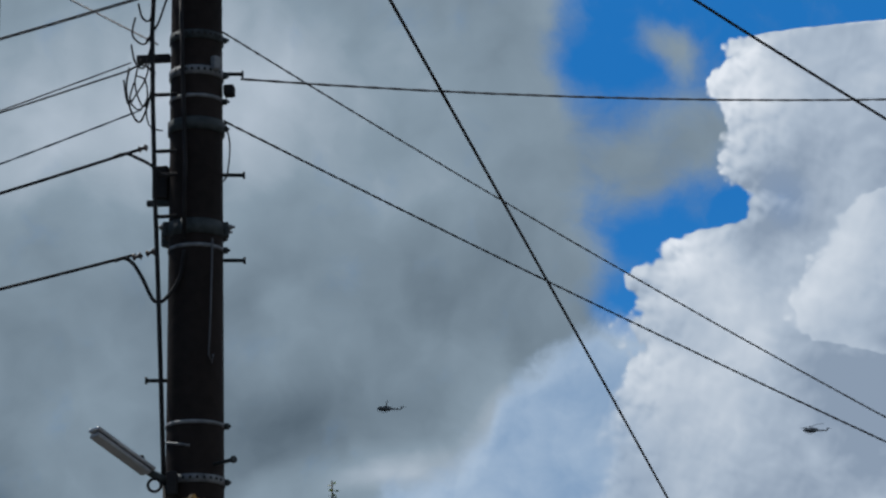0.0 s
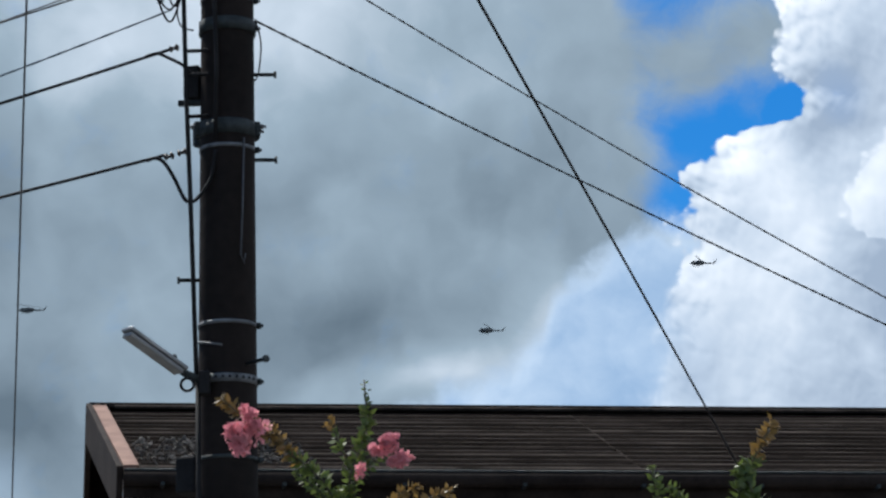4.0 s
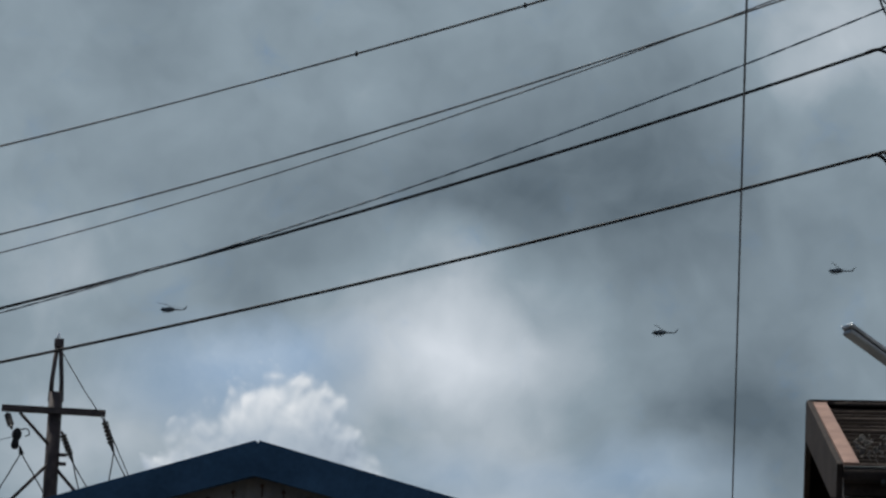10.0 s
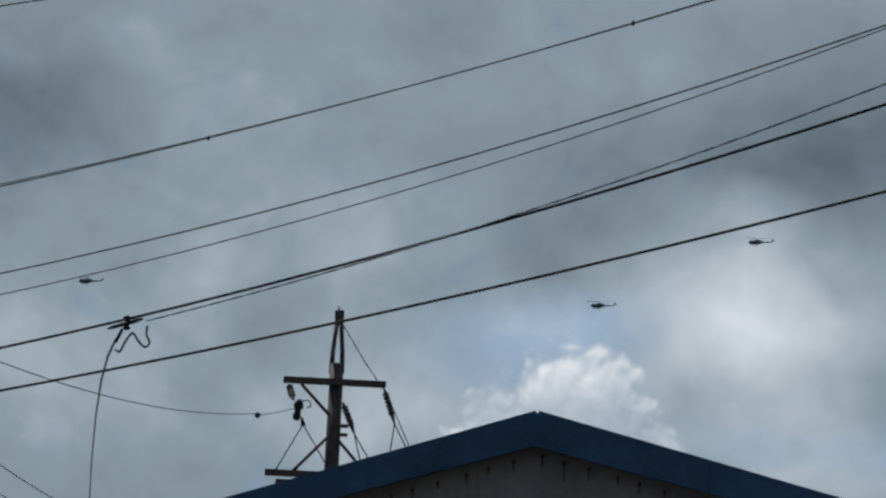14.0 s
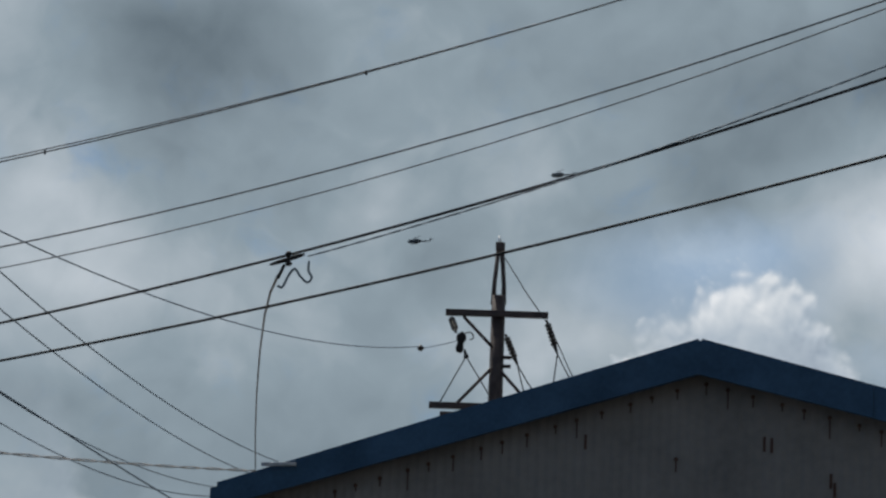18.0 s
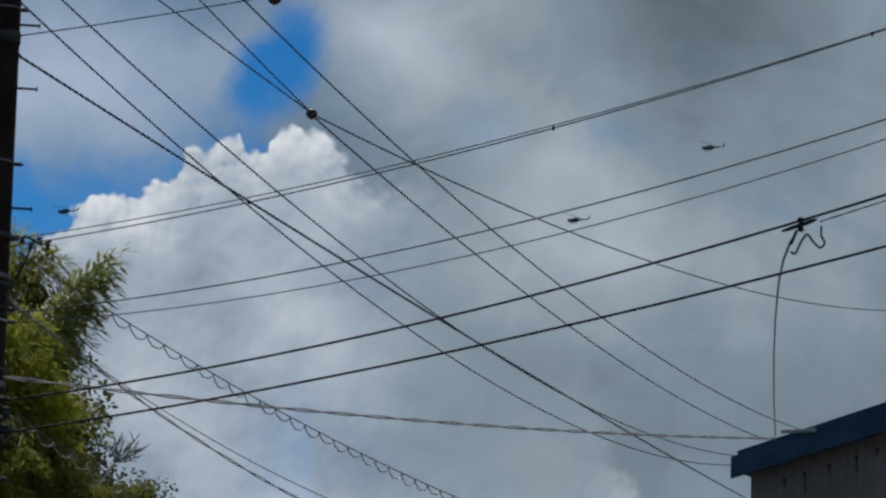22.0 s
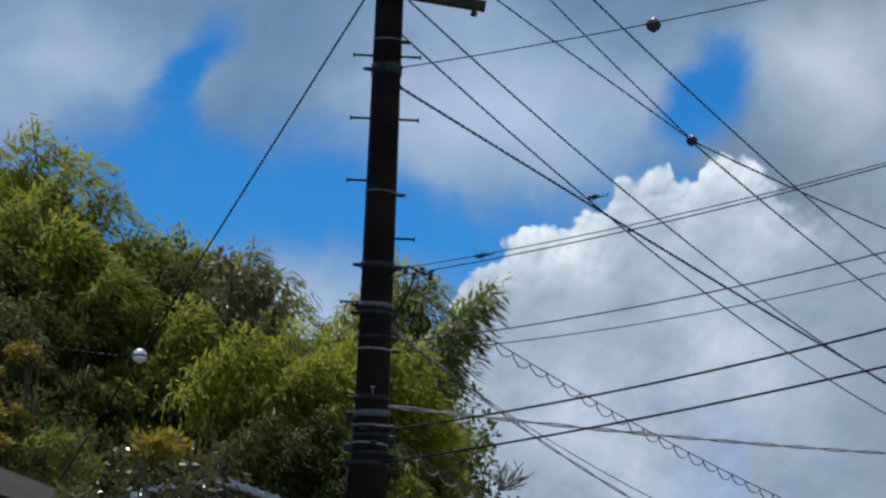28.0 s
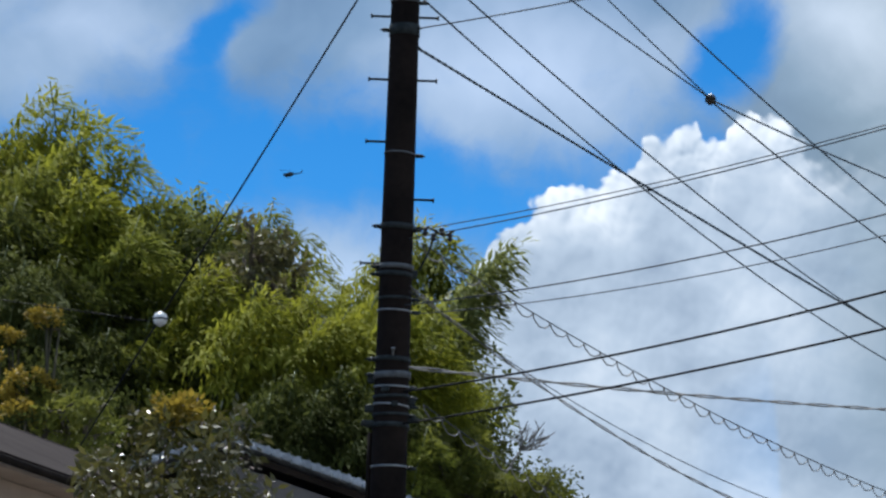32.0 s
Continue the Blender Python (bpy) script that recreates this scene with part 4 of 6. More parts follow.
# ---- fittings that hang on the wires ----
def wire_fittings():
    def ball(az, el, d, r, name, m, label):
        root = empty(name, spot(az, el, d), label, "wire fitting", "wire fittings")
        part("shell", lathe([(r * 0.25, -r), (r * 0.8, -r * 0.62), (r, -0.15 * r), (r, 0.15 * r), (r * 0.8, r * 0.62), (r * 0.25, r)], 16), m, root)
        part("seam", lathe([(r * 1.04, -0.1 * r), (r * 1.04, 0.1 * r)], 16), M_CABLE, root)

    ball(-31.61, 13.27, 30.6, 0.052, "joint_ball", M_PORCELAIN, "round dark joint on the overhead wires")
    ball(-32.33, 15.2, 26.6, 0.06, "joint_ball", M_PORCELAIN, "round dark joint on the high cable")
    ball(-20.8, 10.17, 68.9, 0.065, "joint_ball", M_PORCELAIN, "small dark ball on the wire to the mast")
    ball(-40.94, 9.26, 31.85, 0.07, "guy_marker_ball", M_WHITE, "white marker ball on the guy wire")
    # branch clamp with its slack loops and drop cable
    root = empty("branch_clamp", spot(-23.13, 11.58, 21.6), "black branch clamp with slack cable loops on a power cable", "wire fitting", "wire fittings")
    at = lambda az, el, d=21.6: spot(az, el, d) - root.location
    part("clamp_body", moved(lathe([(0.007, -0.13), (0.013, -0.08), (0.015, 0.06), (0.007, 0.11)], 10), pose(0, 0, 0, 0, 72, 14)), M_CABLE, root)
    part("clamp_bolt", moved(lathe([(0.012, -0.045), (0.026, -0.03), (0.012, -0.01), (0.012, 0.02), (0.028, 0.035), (0.012, 0.05)], 10), Matrix.Identity(4)), M_CABLE, root)
    part("cable_loop", tube(rounded([at(-22.78, 11.56), at(-22.78, 11.4), at(-22.72, 11.28), at(-22.8, 11.2), at(-22.92, 11.3), at(-23.02, 11.42), at(-23.12, 11.3), at(-23.22, 11.1), at(-23.3, 11.13)]), 0.008, 6), M_CABLE_BLUE, root, "blue-grey slack loop")
    part("sleeve", tube([at(-23.2, 11.48), at(-23.3, 11.25)], 0.011, 8), M_CABLE, root)
    drop = [spot(-23.3, 11.3, 21.6), spot(-23.42, 11.0, 22.6), spot(-23.5, 10.6, 25.0), spot(-23.55, 10.0, 30), spot(-23.57, 9.3, 35), spot(-23.56, 8.6, 40), spot(-23.53, 8.03, 43.9)]
    wire("service_drop", drop, 0.009, M_CABLE_PALE, "pale grey service cable dropping to the warehouse eave")
    # small ties on the cables
    pair = hang(spot(-5.25, 19.93, 18.0), spot(-36.75, 10.79, 27.9), sag=0.4, n=400)
    for az in (-11.7, -14.6, -21.9, -27.4, -32.6):
        at_wire = min(pair, key=lambda p: abs(math.degrees(math.atan2(p.x, p.y)) - az))
        tie = tagged(part("cable_tie", lathe([(0.006, -0.016), (0.01, -0.008), (0.009, 0.009), (0.005, 0.015)], 8), M_CABLE), "small black tie on an overhead cable", "wire fitting", "cable ties")
        tie.location = at_wire
    # cables carried in scalloped hanger loops under a messenger wire
    for a, b, sag, n, text in (((-36.5, 10.71, 28.1), (-27.0, 6.22, 38.0), 0.222, 38, "messenger wire with a cable hung in scalloped loops"), ((-36.4, 8.0, 28.1), (-31.5, 5.3, 33.0), 0.1, 18, "lower messenger wire with scalloped hanger loops")):
        pts = hang(spot(*a), spot(*b), sag=sag, n=n)
        root = tagged(new("hanger_cable"), text, "cable", "hanger cables")
        part("messenger_wire", tube(pts, 0.006, 6), M_CABLE_GREY, root)
        rnd = random.Random(n)
        for p, q in zip(pts, pts[1:]):
            dip = Vector((0, 0, rnd.uniform(0.07, 0.105)))
            part("hanger_loop", tube([p, p.lerp(q, 0.1) - dip * 0.55, p.lerp(q, 0.4) - dip, p.lerp(q, 0.75) - dip * 0.8, p.lerp(q, 0.98) - dip * 0.3, q], 0.0062, 5), M_CABLE_PALE, root)


wire_fittings()


# ---- house with the dark ridged roof ----
def dark_roof_house():
    """Local x runs along the ridge, y away from the camera; the ridge's end stands over the origin."""
    end = spot(-6.53, 11.345, 30.0)
    root = empty("house", (end.x, end.y, 0), "two-storey house with a dark brown ridged roof and beige walls", "house", "houses", 7.2)
    ridge, w, drop, ln = end.z, 4.0, 1.3, 17.0
    eave = ridge - drop
    skew = 0.2  # the verge is cut a little out of square
    # roof underlay, lighter so its gaps draw the ribs' highlights, and its course battens
    roof = part("roof", slab([(skew, -w, eave), (ln, -w, eave), (ln, 0, ridge - 0.02), (0, 0, ridge - 0.02)], 0.08), M_RIB_LIGHT_FLASHING, root, "dark brown ridged metal roof")
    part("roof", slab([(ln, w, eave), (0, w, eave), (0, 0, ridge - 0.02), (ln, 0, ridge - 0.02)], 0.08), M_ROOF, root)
    n = 15
    for i in range(n):
        u = (i + 0.55) / n
        y, z = -w * u, ridge - 0.015 - (drop - 0.02) * u
        for k in range(4):
            lift = 0.006 * math.sin(2.3 * i + 1.7 * k)
            x0, x1 = 0.12 + (skew * u if k == 0 else 0.0) + k * (ln - 0.2) / 4, 0.12 + (k + 1) * (ln - 0.2) / 4 - 0.015
            part("roof_course", slab([(x0, y - 0.09, z - 0.03 + lift), (x1, y - 0.09, z - 0.03 + lift), (x1, y + 0.09, z + 0.03), (x0, y + 0.09, z + 0.03)], 0.012), M_ROOF, roof)
    part("ridge_cap", box(pose(ln / 2, 0, ridge + 0.008), (ln + 0.06, 0.2, 0.05), 0.012), M_TRIM, root, "dark ridge cap")
    part("ridge_flashing", slab([(0.2, -0.16, ridge - 0.012), (ln, -0.16, ridge - 0.012), (ln, -0.12, ridge + 0.005), (0.2, -0.12, ridge + 0.005)], 0.02), M_RIB_LIGHT_FLASHING, root, "worn flashing under the ridge")
    # verge capping on the open end
    for s in (-1, 1):
        sk = skew if s < 0 else 0.0
        c = [(sk, s * w, eave + 0.05), (0.12 + sk, s * w, eave + 0.05), (0.12, 0, ridge + 0.04), (0.0, 0, ridge + 0.04)]
        part("verge_board", slab(c if s < 0 else c[::-1], 0.05), M_VERGE, root, "faded red-brown verge capping")
        part("barge_board", box(Matrix.Translation((sk / 2 - 0.03, s * w / 2, (ridge + eave) / 2 - 0.14)) @ pose(0, 0, 0, 0, 0, math.degrees(math.atan2(sk, w))) @ pose(0, 0, 0, -s * math.degrees(math.atan2(drop, w)), 0, 0), (0.05, math.hypot(w, drop), 0.36), 0.006), M_TRIM, root)
    # debris caught on the roof's lower end
    bm = bmesh.new()
    rnd = random.Random(4)
    for _ in range(420):
        u = rnd.uniform(0.55, 0.98) ** 0.8
        p = Vector((skew * u + rnd.uniform(0.16, 1.5), -w * u, ridge - drop * u + 0.06))
        add_box(bm, Matrix.Translation(p) @ pose(0, 0, 0, rnd.uniform(0, 60), rnd.uniform(0, 60), rnd.uniform(0, 180)), (rnd.uniform(0.015, 0.06), rnd.uniform(0.008, 0.022), 0.008))
    tagged(part("roof_litter", bm, surface("dry_litter", (0.02, 0.018, 0.016), (0.17, 0.155, 0.14), 0.8, size=6, per_piece=0.6), root, "dry leaves and grit on the roof"), kind="stuff")
    part("fascia", box(pose(ln / 2 + skew / 2, -w + 0.03, eave - 0.12), (ln - skew, 0.04, 0.18), 0.006), M_TRIM, root)
    gut = part("gutter", tube([(skew, -w - 0.06, eave - 0.06), (ln, -w - 0.06, eave - 0.075)], 0.065, 12), M_TRIM, root, "dark brown half-round gutter")
    part("gutter_lip", tube([(skew, -w - 0.1, eave - 0.005), (ln, -w - 0.1, eave - 0.012)], 0.01, 6), M_BRACKET, root, "worn gutter lip")
    for i in range(18):
        part("gutter_bracket", box(pose(0.5 + i * 0.94, -w - 0.06, eave - 0.12), (0.03, 0.17, 0.03), 0.004), M_BRACKET, gut)
    part("soffit", box(pose(ln / 2, -w + 0.32, eave - 0.24), (ln - 0.2, 0.66, 0.03)), M_TRIM, root)
    part("wall", box(pose(ln / 2, 0, (eave - 0.26) / 2), (ln - 0.5, 2 * w - 1.3, eave - 0.26)), M_STUCCO, root, "beige rendered wall")
    gable = bmesh.new()
    tri = [gable.verts.new(p) for p in ((0.26, -w + 0.66, eave - 0.26), (0.26, w - 0.66, eave - 0.26), (0.26, 0, ridge - 0.12))]
    tri2 = [gable.verts.new(v.co + Vector((0.2, 0, 0))) for v in tri]
    gable.faces.new(tri), gable.faces.new(tri2[::-1])
    for i in range(3):
        gable.faces.new((tri[i], tri2[i], tri2[(i + 1) % 3], tri[(i + 1) % 3]))
    part("gable", gable, M_STUCCO, root)
    for x, ww in ((0.75, 1.1), (2.1, 0.9), (6, 1.7), (10, 1.7)):
        part("vent_hood", box(pose(x, -w + 0.6, eave - 0.36), (ww * 0.6, 0.12, 0.1), 0.01), M_TRIM, root, "dark vent hood under the eave")
    for x in (5.5, 9.8, 13.6):
        win = part("window", box(pose(x, -w + 0.62, eave - 1.5), (1.7, 0.1, 1.2), 0.01), M_TRIM, root, "dark window frame")
        part("pane", box(pose(x, -w + 0.56, eave - 1.5), (1.58, 0.02, 1.08)), M_GLASS_DARK, win)


dark_roof_house()


# ---- warehouse with the blue roof edge ----
def warehouse():
    """Local x runs along the gable toward the right, y away from the camera; the origin is under the peak."""
    peak = spot(-16.01, 10.37, 45.0)
    yaw = 3.7
    root = empty("warehouse", (peak.x + 0.05, peak.y, 0), "warehouse with a grey sheet gable wall and dark blue roof edge", "warehouse", rz=yaw)
    h, run, tan = 9.775, 6.6, 0.2814
    low = h - run * tan
    depth = 24.0
    for s in (-1, 1):
        c = [(s * (run + 0.15), -0.25, low - 0.05), (0, -0.25, h), (0, depth, h), (s * (run + 0.15), depth, low - 0.05)]
        part("roof", slab(c if s > 0 else c[::-1], 0.1), M_BLUE, root, "blue sheet metal roof")
        # edge flashing in overlapping lengths, deep at the peak
        cuts = (0.0, 0.62, 2.35, run + 0.25) if s > 0 else (0.0, 0.7, 2.3, 4.6, run + 0.25)
        for i, (a, b) in enumerate(zip(cuts, cuts[1:])):
            proud = 0.035 if b < 2.6 else 0.0  # the capping lengths lie over the others
            bm = bmesh.new()
            deep = 0.4
            q = [(s * a, h - a * tan + 0.03 + proud), (s * b, h - b * tan + 0.03 + proud), (s * b, h - b * tan - deep + 0.13 * (b / run)), (s * a, h - a * tan - deep + 0.13 * (a / run))]
            if not a:  # the peak is bent over, not sharp
                q[0:1] = [(0, h + 0.04 + proud - 0.05), (s * 0.1, h + 0.04 + proud - 0.053), (s * 0.24, h - 0.24 * tan + 0.03 + proud)]
            f = [bm.verts.new((x, -0.3 - proud, z)) for x, z in q]
            g = [bm.verts.new((x, -0.24, z)) for x, z in q]
            bm.faces.new(f if s > 0 else f[::-1])
            bm.faces.new(g[::-1] if s > 0 else g)
            n = len(q)
            for k in range(n):
                bm.faces.new((f[k], f[(k + 1) % n], g[(k + 1) % n], g[k]) if s < 0 else (f[k], g[k], g[(k + 1) % n], f[(k + 1) % n]))
            part("edge_flashing", bm, M_BLUE, root, "dark blue edge flashing")
        part("gutter", box(pose(s * (run + 0.2), depth / 2 - 0.2, low - 0.15), (0.14, depth, 0.14), 0.02), M_TRIM, root)
    part("ridge_cap", tube([(0, -0.32, h - 0.12), (0, depth, h - 0.12)], 0.17, 20), M_BLUE, root, "rounded blue ridge cap")
    # corrugated gable wall, one sheet of ribs
    bm = bmesh.new()
    prev = None
    x = -run - 0.06
    k = 0
    while x < run + 0.06:
        y = 0.005 if k % 2 else -0.005
        top = h - abs(x) * tan - 0.2
        cur = (bm.verts.new((x, y, 0)), bm.verts.new((x, y, top)))
        if prev:
            bm.faces.new((prev[0], cur[0], cur[1], prev[1]))
        prev, x, k = cur, x + 0.065, k + 1
    part("wall", bm, M_WALL_GREY, root, "grey corrugated cement sheet wall")
    part("wall_core", box(pose(0, depth / 2, (low - 0.3) / 2), (2 * run + 0.05, depth - 0.2, low - 0.3)), M_WALL_GREY, root)
    # rusty hook bolts in rows under the roof edge, with streaks
    rnd = random.Random(8)
    bolt = bmesh.new()
    bmesh.ops.create_uvsphere(bolt, u_segments=8, v_segments=5, radius=0.03)
    me = bpy.data.meshes.new("bolt")
    bolt.to_mesh(me)
    bolt.free()
    me.materials.append(M_RUST)
    streak = bmesh.new()
    add_box(streak, pose(0, 0, -0.5), (0.016, 0.004, 1.0))
    ms = bpy.data.meshes.new("rust_streak")
    streak.to_mesh(ms)
    streak.free()
    ms.materials.append(M_RUST)
    for row in range(3):
        for i in range(-19, 20):
            x = i * 0.345 + (0.05 if i % 3 == 0 else 0)
            z = h - abs(x) * tan - 0.47 - row * 0.93
            if abs(x) > run - 0.3 or (row and rnd.random() < 0.75):
                continue
            ob = new("bolt", me)
            ob.parent, ob.location = root, (x, -0.03, z)
            st = new("rust_streak", ms)
            st.parent, st.location, st.scale = root, (x, -0.0125, z), (1.2, 1, rnd.uniform(0.06, 0.28))
    for x, z in ((0.85, 1.0), (0.95, 1.02), (1.75, 1.5), (1.8, 1.62), (-1.6, 0.95)):
        st = new("rust_streak", ms)
        st.parent, st.location, st.scale = root, (x, -0.013, h - z - 0.2), (2.4, 1, 0.2)
    part("eave_bracket", box(pose(-run + 0.75, -0.34, low + 0.28), (0.5, 0.05, 0.05), 0.006), M_STEEL, root, "cable bracket at the eave")


warehouse()


# ---- line mast behind the warehouse ----
def line_mast():
    d = 70.0
    foot = spot(-19.49, 0, d)
    root = empty("power_line_mast", (foot.x, foot.y, 0), "rusty steel power line mast with two cross-arms and strain insulators", "power mast")
    across = -19.49 + 90
    u = Vector((math.sin(radians(across)), math.cos(radians(across)), 0))
    zz = lambda el: 1.6 + d * math.tan(radians(el))
    at = lambda x, el, y=0.0: u * x + Vector((0, 0, zz(el))) + Vector((u.y, -u.x, 0)) * y
    part("mast", tube([(0, 0, 0), at(0, 9.0), at(0, 11.1)], [0.2, 0.16, 0.15], 10), M_MAST, root, "rusty steel mast")
    for s in (-1, 1):
        part("peak_leg", tube([at(s * 0.11, 10.95), at(s * 0.1, 11.3), at(s * 0.035, 11.9)], [0.06, 0.05, 0.05], 8), M_MAST, root)
    part("peak_cap", box(Matrix.Translation(at(0.0, 11.93)) @ pose(0, 0, 0, 0, 0, 19.5), (0.2, 0.16, 0.18), 0.02), M_MAST, root)
    part("peak_insulator", moved(lathe([(0.02, 0), (0.045, 0.04), (0.03, 0.1), (0.02, 0.14)], 10), Matrix.Translation(at(-0.02, 12.0))), M_WHITE, root)
    for el, x0, x1 in ((10.77, -1.1, 1.05), (9.2, -1.38, 1.3)):
        part("cross_arm", box(Matrix.Translation(at((x0 + x1) / 2, el, 0.17)) @ pose(0, 0, 0, 0, 0, 19.5), (x1 - x0, 0.14, 0.13), 0.01), M_MAST, root, "steel cross-arm")
    for a, b in (((-0.72, 10.72), (-0.08, 10.2)), ((-0.8, 9.25), (0.0, 9.95)), ((0.75, 9.25), (0.0, 9.9))):
        part("brace", tube([at(a[0], a[1], 0.1), at(b[0], b[1], 0.1)], 0.035, 6), M_MAST, root)
    for x, el, dx, del_, tails in ((-0.98, 10.68, 0.12, -0.3, ()), (1.02, 10.68, 0.24, -0.6, ((-0.07, -0.62), (0.34, -0.6))), (0.17, 10.42, 0.27, -0.55, ((0.15, -0.55), (0.4, -0.6)))):
        a, b = at(x, el, 0.2), at(x + dx, el + del_, 0.5)
        ins = part("strain_insulator", tube([a, a.lerp(b, 0.12)], 0.03, 6), M_PORCELAIN, root, "string of dark disc insulators")
        dirm = (b - a).to_track_quat("Z", "Y").to_matrix().to_4x4()
        for i in range(6):
            p = a.lerp(b, 0.12 + i * 0.11)
            part("disc", moved(lathe([(0.02, 0), (0.075, 0.012), (0.07, 0.03), (0.025, 0.05)], 12), Matrix.Translation(p) @ dirm), M_PORCELAIN, ins)
        part("cone", tube([a.lerp(b, 0.75), b], [0.05, 0.02], 8), M_PORCELAIN, ins)
        for away, down in tails:
            part("jumper", tube([b, b + u * away * 0.45 + Vector((0, 0, down * 0.5)), b + u * away * 2 + Vector((0, 0, down * 2))], 0.014, 5), M_CABLE, root)
    part("jumper", tube([at(0.1, 11.75), at(0.55, 11.2), at(1.1, 10.5, 0.6), at(1.7, 9.4, 1.2)], 0.012, 5), M_CABLE, root)
    part("jumper", tube([at(-0.64, 10.0, 0.4), at(-0.9, 9.62, 0.3), at(-1.15, 9.25, 0.2)], 0.014, 5), M_CABLE, root)
    part("jumper", tube([at(-0.64, 10.0, 0.4), at(-0.4, 9.72, 0.3), at(-0.1, 9.35, 0.2)], 0.014, 5), M_CABLE, root)
    part("surge_arrester", moved(lathe([(0.06, -0.24), (0.09, -0.16), (0.065, -0.05), (0.11, 0.05), (0.1, 0.12), (0.03, 0.2)], 10), Matrix.Translation(at(-0.76, 10.27, 0.3)) @ pose(0, 0, 0, 0, 8, 0)), M_CABLE, root, "black surge arrester")
    part("arrester_hook", tube(rounded([at(-0.7, 10.4, 0.3), at(-0.55, 10.42, 0.3), at(-0.5, 10.33, 0.3), at(-0.58, 10.3, 0.3)]), 0.014, 5), M_CABLE, root)
    part("arrester_cone", tube([at(-0.68, 10.12, 0.4), at(-0.63, 9.98, 0.4)], [0.02, 0.06], 8), M_CABLE, root)
    for el in (10.05, 9.9):
        part("step_peg", tube([at(0.12, el, 0.1), at(0.3, el, 0.1)], 0.04, 6), M_MAST, root)
    part("transformer_can", box(Matrix.Translation(at(-0.9, 9.02, 0.1)) @ pose(0, 0, 0, 0, 0, 19.5), (0.5, 0.2, 0.2), 0.03), M_MAST, root)


line_mast()


# ---- houses under the trees ----
def hip_roof_house():
    """The corner of the eaves stands over the origin; x along the receding eave, y along the other."""
    corner = spot(-44.26, 7.07, 22.0)
    root = empty("house", (corner.x, corner.y, 0), "beige house with a brown hipped roof and verdigris hip caps", "house", "houses", math.degrees(math.atan2(0.93, -0.37)))
    z, k, up, la, lb = corner.z, 1.6, 0.46, 9.0, 3.2
    apex = Vector((k, k, z + k * up))
    far = Vector((la, k, z + k * up))
    other = Vector((k, lb - k, z + k * up))
    roof = part("roof", slab([(0, 0, z), (la + 2, 0, z), far, apex][::-1], 0.03), M_BROWN_ROOF, root, "brown slate roof plane")
    part("roof", slab([(0, 0, z), apex, other, (0, lb, z)][::-1], 0.03), M_BROWN_ROOF, root)
    part("roof", slab([(0, lb, z), other, (la, lb - k, z + k * up), (la + 2, lb, z)][::-1], 0.03), M_BROWN_ROOF, root)
    for i in range(7):
        u0 = i / 7
        y, h = k * u0, z + k * up * u0
        for j in range(10):
            x0, x1 = y + 0.27 + (la - y - 0.27) * j / 10, y + 0.27 + (la - y - 0.27) * (j + 1) / 10 - 0.012
            part("roof_course", slab([(x0, y + 0.24, h + 0.125), (x0, y, h + 0.02), (x1, y, h + 0.02), (x1, y + 0.24, h + 0.125)], 0.018), M_BROWN_ROOF, roof)
    way = apex - Vector((0, 0, z))
    turn = way.to_track_quat("X", "Z").to_matrix().to_4x4()
    cap = part("hip_cap", box(Matrix.Translation((0, 0, z + 0.012)) @ turn @ Matrix.Translation((way.length / 2, 0, 0)), (way.length, 0.07, 0.03), 0.008), M_HIP, root, "pale green verdigris hip cap")
    for i in range(9):
        part("cap_length", box(Matrix.Translation((0, 0, z + 0.03)) @ turn @ Matrix.Translation((way.length * (i + 0.5) / 9, 0, 0)) @ pose(0, 0, 0, 0, 0.7, 0), (way.length / 9 + 0.006, 0.085, 0.012), 0.003), M_HIP, cap)
    part("ridge_cap", tube([apex + Vector((0, 0, 0.02)), far + Vector((0, 0, 0.02))], 0.022, 8), M_BROWN_ROOF, root)
    for a, b in (((-0.05, -0.05, z - 0.03), (la, -0.05, z - 0.035)), ((-0.05, -0.05, z - 0.03), (-0.05, lb, z - 0.035))):
        part("gutter", tube([a, b], 0.03, 10), M_TRIM, root, "dark gutter")
    part("soffit", box(pose(la / 2 + 0.02, lb / 2, z - 0.055), (la + 0.02, lb, 0.03)), M_STUCCO, root, "beige boarded soffit")
    part("wall", box(pose(la / 2 + 0.3, lb / 2, (z - 0.075) / 2), (la, lb - 0.5, z - 0.075)), M_STUCCO, root, "beige rendered wall")
    part("downpipe", tube([(0.02, -0.06, z - 0.08), (0.05, -0.04, z - 0.17), (0.22, 0.17, z - 0.28), (0.26, 0.2, z - 0.4), (0.26, 0.2, 0)], 0.024, 8), M_TRIM, root, "dark downpipe")


